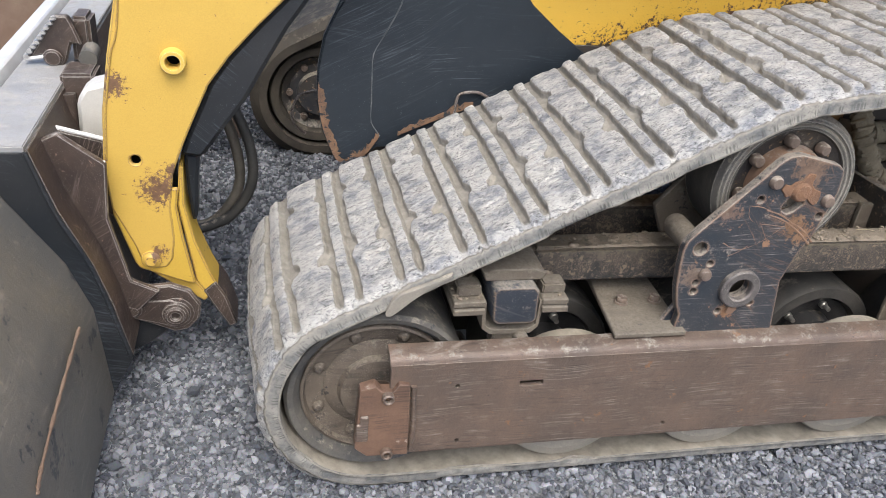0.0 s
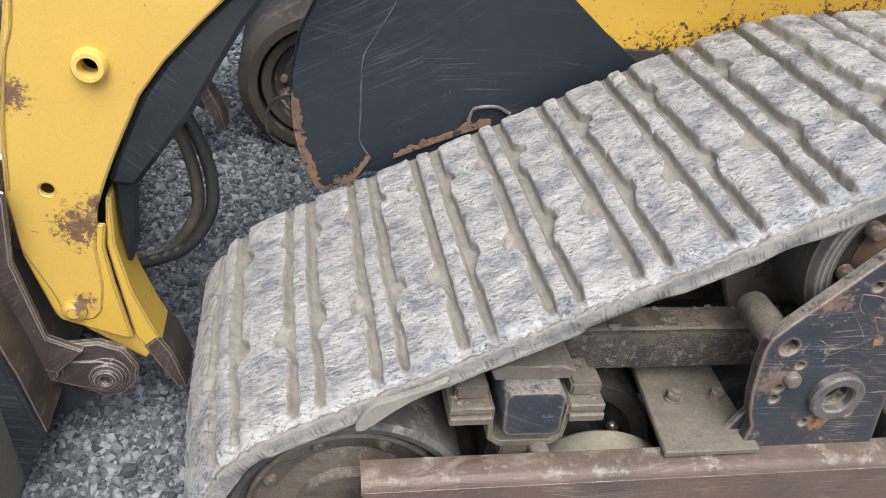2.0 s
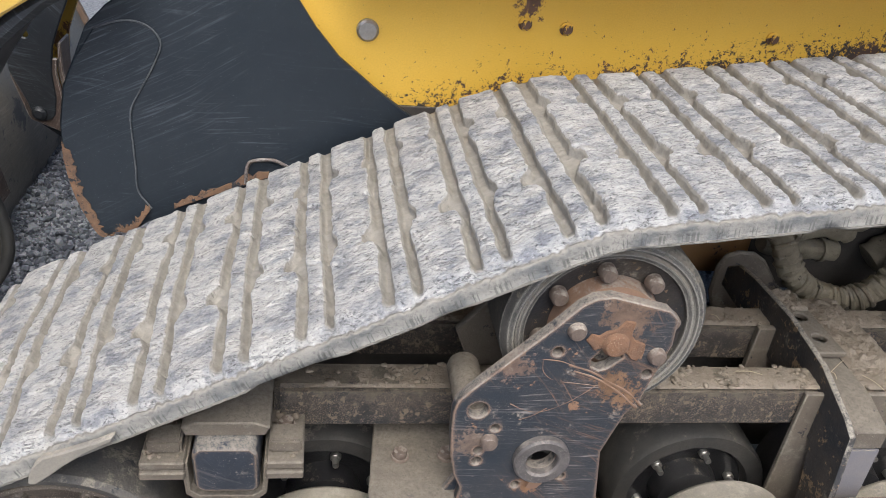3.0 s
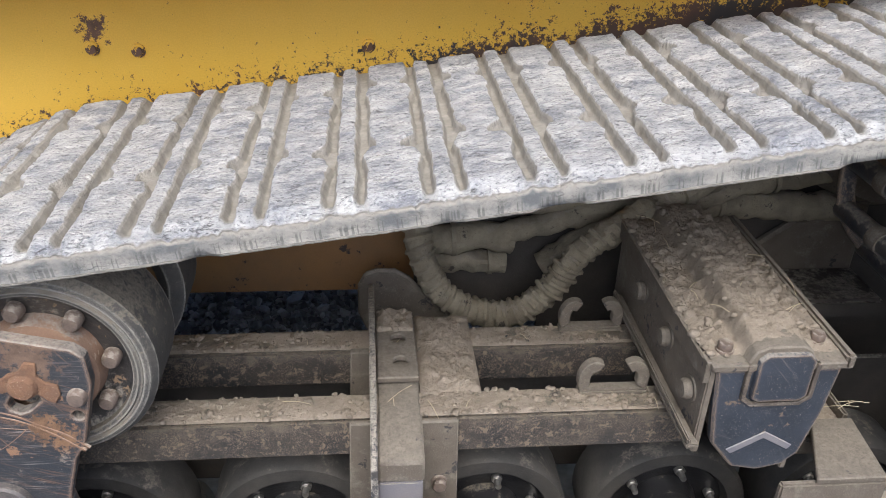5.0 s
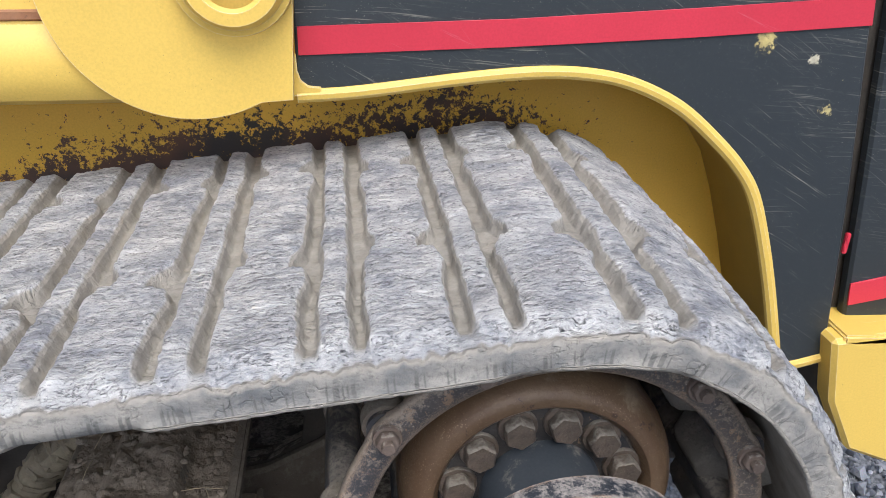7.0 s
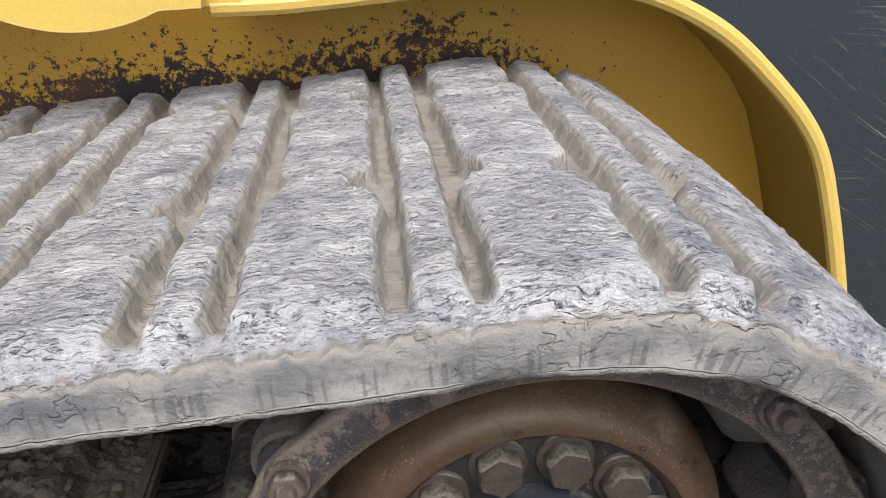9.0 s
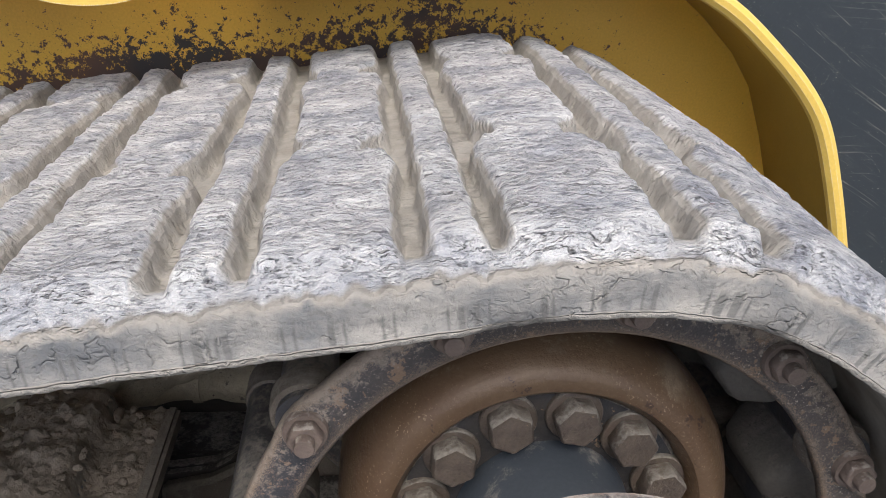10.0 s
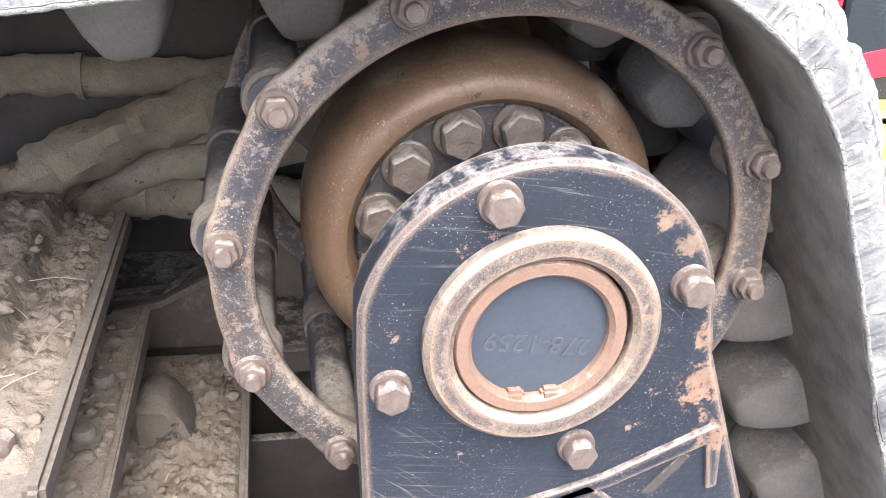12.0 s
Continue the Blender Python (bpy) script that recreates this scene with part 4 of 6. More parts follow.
def sprocket_support():
    x, z = 2.398, 0.742
    w = thing("sprocket_support", (x, 1.32, 0.33), "scratched black bearing plate bolted over the sprocket shaft", "bearing plate")
    top = circle(x, z, 0.1065, 40, 8, 170)
    outline = top + [(2.294, 0.72), (2.302, 0.60), (2.302, 0.33), (2.64, 0.33), (2.565, 0.594), (2.512, 0.72)]
    face = part("plate", plate(outline, 1.309, 1.338, [circle(x, z, 0.052, 40)], 0.003), M_PLATE, w, smooth=30)
    part("outer_ring", lathe([(0.0525, 1.335), (0.0525, 1.302), (0.056, 1.2985), (0.066, 1.2985), (0.0695, 1.302), (0.0695, 1.312)], x, z, 64), M_RUSTBLACK, w)
    part("inner_ring", lathe([(0.0405, 1.330), (0.0405, 1.305), (0.043, 1.302), (0.0495, 1.302), (0.0515, 1.306), (0.0515, 1.330)], x - 0.001, z, 64), M_RUST, w, "orange rusted snap ring")
    cap = part("cap", lathe([(0.0, 1.309), (0.042, 1.309), (0.042, 1.325)], x, z, 48), M_GREYBLUE, w, "flat grey steel cap")
    for dx in (-0.012, 0.010):
        part("ring_lug", box(x + dx - 0.006, x + dx + 0.006, 1.303, 1.315, z - 0.045, z - 0.036, 0.002), M_RUST, w)
    for i, a in enumerate((112, 20, 200, 292)):
        part("bolt", B_PLATE, None, face, at=pose(x + 0.0905 * math.cos(radians(a)), 1.309, z + 0.0905 * math.sin(radians(a)), 0, 23 * i, 0))
    # raised outline cast into the lower half
    part("raised_rib", plate([(2.37, 0.605), (2.455, 0.632), (2.525, 0.668), (2.531, 0.664), (2.538, 0.615), (2.531, 0.612), (2.522, 0.652), (2.46, 0.622), (2.375, 0.597)], 1.305, 1.311, (), 0.001), M_PLATE, face)
    part("raised_rib", plate([(2.425, 0.618), (2.445, 0.626), (2.47, 0.605), (2.463, 0.598), (2.446, 0.614), (2.43, 0.607)], 1.305, 1.311, (), 0.001), M_PLATE, face)
    # slot not cut: a thin dark sliver gives its shade
    part("slot", plate([(2.485, 0.612), (2.493, 0.610), (2.514, 0.640), (2.508, 0.644)], 1.3075, 1.311, (), 0.0005), M_DARK, w)
    txt = bpy.data.curves.new("stamped_number", "FONT")
    txt.body, txt.size, txt.extrude, txt.align_x, txt.align_y = "278-1259", 0.0172, 0.0004, "CENTER", "CENTER"
    ob = new("tmp_text", txt)
    me = bpy.data.meshes.new_from_object(ob)
    bpy.data.objects.remove(ob)
    me.name = "stamped_number"
    me.materials.append(M_STAMP)
    part("stamped_number", me, None, cap, "stamped part number", at=Matrix.Translation((x - 0.001, 1.3086, z - 0.006)) @ pose(0, 0, 0, 90, 187, 0))


# ---- side frame of the undercarriage ----
def track_frame():
    f = thing("track_frame", (1.3, 1.4, 0.1), "brown worn steel side rail and muddy frame tubes of the undercarriage", "frame")
    # side rail: a channel with a rounded top and a slot and holes in its web
    slot = [(0.617, 0.2585), (0.660, 0.2595), (0.660, 0.2695), (0.617, 0.2695)]
    web = [(0.388, 0.125), (2.62, 0.125), (2.62, 0.318), (0.388, 0.318)]
    holes = [slot, circle(0.505, 0.267, 0.0038, 12), circle(0.515, 0.142, 0.004, 12), circle(0.915, 0.148, 0.0045, 12)]
    part("side_rail", plate(web, 1.306, 1.316, holes, 0.0015), M_RAIL, f)
    prof = [(1.306, 0.314), (1.3075, 0.321), (1.312, 0.328), (1.320, 0.332), (1.346, 0.334), (1.346, 0.326), (1.322, 0.323), (1.316, 0.315)]
    part("top_flange", plate(prof, 0.386, 2.62, (), 0.0, axis="x"), M_RAIL, f)
    part("bottom_flange", box(0.40, 2.62, 1.308, 1.345, 0.119, 0.127, 0.002), M_RAIL, f)
    # axle end block with keeper plate at the idler
    part("axle_block", plate([(0.330, 0.150), (0.352, 0.130), (0.424, 0.128), (0.420, 0.282), (0.402, 0.286), (0.392, 0.270), (0.372, 0.272), (0.362, 0.284), (0.336, 0.276)], 1.296, 1.320, [circle(0.384, 0.262, 0.0045, 12)], 0.003), M_BLOCK, f, "rust-red end block")
    part("keeper", plate([(0.331, 0.168), (0.352, 0.168), (0.352, 0.222), (0.338, 0.222), (0.338, 0.206), (0.331, 0.206)], 1.291, 1.298, (), 0.002), M_RAIL, f)
    part("seam_weld", tube([(0.430, 1.303, 0.135), (0.432, 1.302, 0.19), (0.428, 1.303, 0.275)], 0.0045, 8, 10, 0.0012, 0.006), M_RAIL, f)
    for bx, bz in ((0.383, 0.262), (0.386, 0.138)):
        part("ring_eye", lathe([(0.006, 1.292), (0.006, 1.286), (0.008, 1.284), (0.0105, 1.286), (0.0105, 1.296)], bx, bz, 20), M_RAIL, f)
    # two frame tubes
    for y in (1.451, 1.615):
        part("frame_tube", box(0.66, 1.96, y, y + 0.056, 0.378, 0.452, 0.008), M_TUBE, f)
    part("inner_wall", plate([(0.42, 0.10), (2.60, 0.10), (2.60, 0.34), (0.42, 0.34)], 1.70, 1.712, (), 0.002), M_DARK, f, "dark inner rail")
    return f


def deck_plates(f):
    """Pieces that join tubes and rail."""
    part("gusset_plate", plate([(0.787, 1.325), (0.925, 1.325), (0.93, 1.52), (0.806, 1.52)], 0.336, 0.346, (), 0.002, axis="z"), M_MUDDY, f)
    bolt(f, B_SMALL, 0, 0, 0, name="bolt", tilt=Matrix.Translation((0.838, 1.425, 0.346)) @ pose(0, 0, 0, -90, 0, 0))
    bolt(f, B_SMALL, 0, 0, 0, name="bolt", tilt=Matrix.Translation((0.905, 1.425, 0.346)) @ pose(0, 0, 0, -90, 0, 0))
    # upright channel with two bolt holes
    flange = [(1.335, 0.20), (1.360, 0.437), (1.385, 0.452), (1.47, 0.484), (1.58, 0.497), (1.70, 0.492), (1.763, 0.482), (1.80, 0.455), (1.82, 0.42), (1.64, 0.405), (1.51, 0.388), (1.43, 0.362), (1.40, 0.20)]
    part("post_flange", plate(flange, 1.474, 1.484, (), 0.002, axis="x"), M_MUDBLACK, f, "mud-edged black curved flange")
    part("post_web", box(1.484, 1.546, 1.375, 1.385, 0.20, 0.400, 0.002), M_GREYBLUE_WORN, f, "bare grey-blue channel web")
    part("post_block", plate([(1.375, 0.400), (1.375, 0.436), (1.44, 0.456), (1.62, 0.456), (1.62, 0.400)], 1.484, 1.548, (), 0.004, axis="x"), M_MUDDY, f)
    part("post_cap", plate([(1.485, 1.515), (1.548, 1.515), (1.546, 1.69), (1.486, 1.69)], 0.462, 0.472, [circle(1.520, 1.615, 0.0115, 18), circle(1.522, 1.556, 0.0115, 18)], 0.002, axis="z"), M_MUDDY, f)
    part("post_back", plate([(1.44, 0.20), (1.605, 0.20), (1.600, 0.450), (1.445, 0.450)], 1.440, 1.4495, (), 0.002), M_MUDDY, f)
    part("post_back", plate([(1.44, 0.30), (1.605, 0.30), (1.600, 0.456), (1.445, 0.456)], 1.600, 1.6135, (), 0.002), M_MUDDY, f)
    bolt(f, B_PLATE, 1.575, 1.440, 0.335)
    ear = [(1.455, 0.40), (1.455, 0.455), (1.468, 0.482), (1.49, 0.490), (1.522, 0.488), (1.548, 0.472), (1.585, 0.424), (1.63, 0.385), (1.63, 0.36), (1.47, 0.36)]
    part("ear_plate", plate(ear, 1.795, 1.808, (), 0.004), M_MUDDY, f)
    mud_sheet(f, 1.549, 1.64, 1.50, 1.70, lambda x, y: 0.455, 0.012, 17)
    mud_sheet(f, 1.486, 1.546, 1.632, 1.69, lambda x, y: 0.472, 0.014, 19)
    rp = random.Random(77)
    clods("mud", f, [(rp.uniform(1.49, 1.543), rp.uniform(1.635, 1.688), 0.474) for i in range(45)], 0.0048, M_MUD, 23, 0.8)
    # mud lumps along the tubes
    rnd = random.Random(21)
    spots = []
    for i in range(700):
        x = 0.70 + 1.24 * rnd.random() ** 0.7
        y0 = rnd.choice((1.451, 1.451, 1.615))
        spots.append((x, y0 + 0.056 * (0.05 + 0.9 * rnd.random() ** 1.4), 0.453))
    clods("mud", f, spots, 0.0036, M_MUD, 12, 0.6)
    for y in (1.451, 1.615):
        mud_sheet(f, 0.70, 1.955, y + 0.002, y + 0.054, lambda x, yy: 0.452, 0.005, y * 9, step=0.004)
    # open hose hooks standing on the tubes
    for y, x in ((1.497, 1.836), (1.66, 1.842)):
        for side in (-1, 1):
            outer = [(x + side * (0.030 + 0.024 * math.cos(radians(a))), 0.476 + 0.034 * math.sin(radians(a))) for a in range(-35, 126, 10)]
            inner = [(x + side * (0.030 + 0.006 * math.cos(radians(a))), 0.476 + 0.015 * math.sin(radians(a))) for a in range(125, -36, -10)]
            part("hook", plate(outer + inner, y - 0.009, y + 0.006, (), 0.002), M_MUDDY, f)
        part("hook_base", box(x - 0.052, x + 0.054, y - 0.013, y + 0.010, 0.449, 0.460, 0.003), M_MUDDY, f)


def carrier_bracket():
    b = thing("carrier_bracket", (1.0, 1.35, 0.336), "scratched black steel bracket plate with rusty holes", "bracket")
    outline = [(0.905, 0.330), (0.910, 0.372), (0.899, 0.395), (0.891, 0.43), (0.887, 0.47), (0.886, 0.505), (0.890, 0.522), (0.905, 0.540), (1.000, 0.642), (1.022, 0.668), (1.038, 0.679), (1.060, 0.682), (1.135, 0.664), (1.148, 0.652), (1.150, 0.613), (1.127, 0.522), (1.113, 0.50), (1.094, 0.435), (1.108, 0.330)]
    hole = [circle(1.012, 0.427, 0.021, 28), circle(0.918, 0.508, 0.0125, 20), circle(0.944, 0.478, 0.006, 12), circle(0.926, 0.439, 0.0065, 12), circle(0.926, 0.421, 0.0065, 12), circle(0.985, 0.377, 0.006, 12), circle(1.046, 0.392, 0.006, 12), circle(1.005, 0.601, 0.007, 12), circle(1.127, 0.568, 0.007, 12)]
    slot = [(1.049, 0.588), (1.052, 0.578), (1.062, 0.573), (1.073, 0.577), (1.090, 0.592), (1.086, 0.604), (1.074, 0.612), (1.060, 0.604)]
    face = part("plate", plate(outline, 1.340, 1.358, hole + [slot], 0.002), M_BRACKET, b, smooth=30)
    part("bushing", lathe([(0.0215, 1.356), (0.0215, 1.331), (0.024, 1.328), (0.035, 1.328), (0.038, 1.331), (0.038, 1.345)], 1.012, 0.427, 40), M_BUSH, face)
    part("axle_nut", lathe([(0.0, 1.328), (0.008, 1.329), (0.014, 1.330), (0.0175, 1.334), (0.0185, 1.344)], 1.074, 0.616, 11), M_RUST_NUT, face, "rust-orange axle nut")
    crust = [(1.036, 0.620), (1.042, 0.630), (1.052, 0.627), (1.060, 0.634), (1.072, 0.637), (1.081, 0.650), (1.094, 0.648), (1.092, 0.630), (1.099, 0.621), (1.113, 0.616), (1.114, 0.602), (1.107, 0.590), (1.098, 0.594), (1.091, 0.602), (1.060, 0.610), (1.048, 0.606), (1.043, 0.613)]
    part("rust_crust", plate(crust, 1.3365, 1.341, (), 0.0012), M_RUST_NUT, face, "crusted orange rust round the nut")
    for line in (((1.022, 0.581), (1.052, 0.571), (1.085, 0.552), (1.112, 0.535), (1.131, 0.516)), ((1.030, 0.572), (1.062, 0.560), (1.092, 0.541), (1.126, 0.512))):
        part("rust_streak", tube([(px, 1.3416, pz) for px, pz in line], 0.0026, 8, 8, rough=0.0012), M_RUST, face)
    for line in (((0.957, 0.519), (0.978, 0.508), (1.000, 0.506), (1.028, 0.519), (1.052, 0.538), (1.062, 0.548)), ((0.988, 0.588), (0.992, 0.570), (1.008, 0.557), (1.040, 0.552), (1.070, 0.548)), ((0.986, 0.590), (1.010, 0.587), (1.030, 0.580)), ((0.972, 0.492), (0.990, 0.500), (1.006, 0.512))):
        part("scratch", tube([(px, 1.3406, pz) for px, pz in line], 0.0009, 6, 8, rough=0.0005), M_RUST, face)
    for px, pz in ((1.022, 0.634), (1.132, 0.598), (0.938, 0.457)):
        part("rivet", finish(lathe([(0, 1.329), (0.009, 1.330), (0.0115, 1.334), (0.012, 1.342)], px, pz, 16), "rivet", M_BOLT), None, face)
    part("rust_patch", plate([(1.000, 0.373), (1.012, 0.369), (1.022, 0.380), (1.016, 0.394), (1.004, 0.392)], 1.3375, 1.341, (), 0.0008), M_RUST, b)
    part("foot", plate([(0.868, 0.300), (0.905, 0.372), (0.935, 0.420), (0.99, 0.420), (0.99, 0.300)], 1.362, 1.372, (), 0.002), M_ENDPLATE, b, "black foot plate")
    part("pivot_tube", lathe([(0.0, 1.357), (0.022, 1.357), (0.022, 1.427), (0.020, 1.432), (0, 1.432)], 0.910, 0.510, 24), M_MUDDY, b)
    part("back_plate", plate([(0.90, 0.336), (0.95, 0.42), (0.915, 0.50), (1.04, 0.66), (1.13, 0.64), (1.10, 0.45), (1.10, 0.336)], 1.52, 1.535, (), 0.002), M_MUDDY, b)


# ---- torsion axles ----
def front_axle():
    a = thing("torsion_axle", (0.6, 1.4, 0.33), "muddy square torsion axle end clamped to the track frame", "axle", "torsion axles")
    sq = [(0.566, 0.368), (0.576, 0.359), (0.638, 0.358), (0.647, 0.366), (0.645, 0.424), (0.636, 0.434), (0.572, 0.434), (0.563, 0.424)]
    part("square_bar", plate(sq, 1.352, 1.75, (), 0.003), M_ENDPLATE, a, "scratched dark bar end")
    wrap = [(0.548, 0.40), (0.552, 0.345), (0.568, 0.332), (0.642, 0.331), (0.656, 0.345), (0.660, 0.40), (0.652, 0.40), (0.650, 0.35), (0.638, 0.341), (0.570, 0.342), (0.558, 0.352), (0.556, 0.40)]
    part("saddle", plate(wrap, 1.362, 1.70, (), 0.001), M_MUDDY, a)
    part("flange", plate([(0.497, 1.358), (0.553, 1.358), (0.548, 1.70), (0.50, 1.70)], 0.392, 0.404, (), 0.002, axis="z"), M_MUDDY, a)
    part("flange", plate([(0.655, 1.358), (0.703, 1.358), (0.70, 1.70), (0.655, 1.70)], 0.392, 0.404, (), 0.002, axis="z"), M_MUDDY, a)
    part("cover", plate([(0.553, 0.434), (0.653, 0.434), (0.660, 0.448), (0.640, 0.456), (0.566, 0.456), (0.548, 0.448)], 1.375, 1.75, (), 0.002), M_MUDDY, a)
    part("cheek", box(0.505, 0.548, 1.375, 1.41, 0.404, 0.425, 0.003), M_MUDDY, a)
    part("cheek", box(0.658, 0.700, 1.375, 1.41, 0.404, 0.425, 0.003), M_MUDDY, a)
    for bx in (0.523, 0.678):
        for by in (1.425, 1.62):
            bolt(a, B_SMALL, 0, 0, 0, tilt=Matrix.Translation((bx, by, 0.404)) @ pose(0, 0, 0, -90, 0, 0))
    for x0, x1 in ((0.497, 0.553), (0.655, 0.703)):
        part("flange", plate([(x0, 1.354), (x1, 1.354), (x1, 1.68), (x0, 1.68)], 0.378, 0.3905, (), 0.002, axis="z"), M_MUDDY, a)
    rnd = random.Random(31)
    clods("mud", a, [(rnd.choice((rnd.uniform(0.50, 0.55), rnd.uniform(0.66, 0.70))), rnd.uniform(1.365, 1.60), 0.405) for i in range(160)], 0.0038, M_MUD, 3, 0.6)
    part("eye", lathe([(0.006, 1.372), (0.006, 1.348), (0.0095, 1.346), (0.0135, 1.348), (0.0135, 1.372)], 0.625, 0.324, 24), M_MUDDY, a)
    part("hanger", box(0.575, 0.64, 1.366, 1.40, 0.30, 0.332, 0.003), M_MUDDY, a)


def rear_axle():
    a = thing("torsion_axle", (2.0, 1.4, 0.36), "mud-heaped torsion axle beam with a black end plate", "axle", "torsion axles")
    top = [(1.912, 1.352), (2.092, 1.352), (2.098, 1.40), (2.10, 1.76), (1.912, 1.76), (1.905, 1.40)]
    part("top_plate", plate(top, 0.593, 0.604, (), 0.002, axis="z"), M_MUDDY, a)
    ridge = [(1.958, 0.603), (1.966, 0.622), (1.982, 0.630), (2.028, 0.630), (2.042, 0.622), (2.048, 0.603)]
    part("edge_rail", box(2.093, 2.107, 1.356, 1.76, 0.588, 0.611, 0.004), M_MUDDY, a)
    part("ridge", plate(ridge, 1.354, 1.76, (), 0.002), M_MUDDY, a)
    end = [(1.920, 0.594), (1.938, 0.594), (1.955, 0.594), (2.090, 0.594), (2.082, 0.52), (2.066, 0.445), (2.045, 0.424), (2.010, 0.416), (1.972, 0.424), (1.955, 0.445), (1.935, 0.47), (1.928, 0.52)]
    end_face = part("end_plate", plate(end, 1.356, 1.372, (), 0.003), M_ENDPLATE, a, "chipped blue-black end plate")
    part("square_bar", plate([(1.970, 0.552), (1.980, 0.546), (2.036, 0.546), (2.046, 0.554), (2.046, 0.612), (2.036, 0.622), (1.980, 0.622), (1.970, 0.612)], 1.347, 1.70, (), 0.002), M_ENDPLATE, a, "scuffed square bar end")
    rim = [(1.958, 0.604), (1.958, 0.548), (1.974, 0.536), (2.040, 0.536), (2.056, 0.548), (2.056, 0.604), (2.050, 0.604), (2.050, 0.551), (2.038, 0.542), (1.976, 0.542), (1.964, 0.551), (1.964, 0.604)]
    part("bar_rim", plate(rim, 1.350, 1.358, (), 0.001), M_IDLER, a)
    part("chevron", plate([(1.958, 0.458), (2.008, 0.488), (2.052, 0.462), (2.046, 0.454), (2.008, 0.476), (1.966, 0.450)], 1.3545, 1.357, (), 0.001), M_GREYBLUE_WORN, end_face, "worn bare chevron mark")
    part("foot_plate", plate([(2.10, 1.345), (2.205, 1.345), (2.218, 1.47), (2.15, 1.47)], 0.394, 0.404, (), 0.002, axis="z"), M_MUDDY, a)
    part("foot_plate", box(2.05, 2.21, 1.345, 1.357, 0.33, 0.394, 0.003), M_MUDDY, a)
    part("side_plate", box(1.912, 1.922, 1.36, 1.76, 0.45, 0.594, 0.002), M_MUDDY, a)
    part("side_plate", box(2.055, 2.065, 1.373, 1.76, 0.40, 0.5925, 0.002), M_MUDDY, a)
    part("cover_strip", plate([(1.906, 0.604), (1.914, 0.604), (1.914, 0.570), (1.906, 0.570)], 1.36, 1.76, (), 0.001), M_MUDDY, a)
    part("lower_flange", box(1.896, 1.914, 1.345, 1.72, 0.470, 0.478, 0.002), M_MUDDY, a)
    part("lip", box(1.896, 1.902, 1.345, 1.72, 0.4785, 0.488, 0.002), M_MUDDY, a)
    nut = finish(lathe([(0, -0.014), (0.012, -0.014), (0.015, -0.010), (0.015, -0.003), (0.020, -0.003), (0.020, 0.002)], 0, 0, 14), "bolt", M_MUDDY)
    for by, bz in ((1.62, 0.548), (1.50, 0.545), (1.40, 0.530)):
        part("bolt", nut, None, a, at=Matrix.Translation((1.912, by, bz)) @ pose(0, 0, 0, 0, 0, -90))
    bolt(a, B_PLATE, 0, 0, 0, tilt=Matrix.Translation((1.938, 1.385, 0.604)) @ pose(0, 0, 0, -90, 0, 0))
    bolt(a, B_PLATE, 0, 0, 0, tilt=Matrix.Translation((2.072, 1.40, 0.604)) @ pose(0, 0, 0, -90, 0, 0))
    side_flange = part("side_flange", box(2.0655, 2.112, 1.42, 1.735, 0.488, 0.500, 0.003), M_MUDDY, a)
    part("flange_lip", box(2.112, 2.120, 1.42, 1.735, 0.480, 0.507, 0.002), M_MUDDY, side_flange)
    part("lower_bracket", box(2.02, 2.212, 1.455, 1.82, 0.340, 0.385, 0.006), M_MUDDY, a)
    part("wedge", plate([(2.104, 0.385), (2.166, 0.385), (2.154, 0.420), (2.140, 0.441), (2.112, 0.443), (2.104, 0.43)], 1.640, 1.706, (), 0.006), M_MUDDY, a)
    part("end_wall", box(2.2125, 2.221, 1.48, 1.80, 0.345, 0.402, 0.003), M_MUDDY, a)
    top_bolt = finish(lathe([(0, -0.017), (0.008, -0.017), (0.010, -0.013), (0.010, -0.007), (0.0145, -0.007), (0.015, 0.0)], 0, 0, 14), "bolt", M_MUDDY)
    for bx, by in ((2.093, 1.603), (2.089, 1.528)):
        part("bolt", top_bolt, None, side_flange, at=Matrix.Translation((bx, by, 0.500)) @ pose(0, 0, 0, -90, 0, 0))
    rnd2 = random.Random(8)
    mud_sheet(a, 2.066, 2.212, 1.46, 1.815, lambda x, y: 0.385, 0.016, 8)
    bolt(a, B_SMALL, 0, 0, 0, tilt=Matrix.Translation((2.182, 1.742, 0.392)) @ pose(0, 0, 0, -90, 0, 0))
    mud_sheet(a, 2.067, 2.111, 1.425, 1.732, lambda x, y: 0.500, 0.006, 12)
    clods("mud", a, [(rnd2.uniform(2.10, 2.205), rnd2.uniform(1.47, 1.80), 0.391) for i in range(150)] + [(rnd2.uniform(2.07, 2.109), rnd2.uniform(1.43, 1.72), 0.503) for i in range(40)], 0.0040, M_MUD, 5)
    rnd = random.Random(4)
    spots = []
    for i in range(1300):
        x, y = rnd.uniform(1.910, 2.092), 1.37 + 0.39 * rnd.random() ** 0.75
        ridge_top = 1.962 < x < 2.046
        if ridge_top and rnd.random() < 0.55 or y < 1.40 and rnd.random() < 0.7:
            continue
        spots.append((x, y, (0.630 if ridge_top else 0.605) + 0.001))
    clods("mud", a, spots[::2], 0.0046, M_MUD, 9, 0.8)
    mud_sheet(a, 1.905, 2.098, 1.372, 1.765, lambda x, y: 0.604 + 0.026 * smoothstep(1.955, 1.972, x) * (1 - smoothstep(2.034, 2.050, x)), 0.012, 3)
    return a


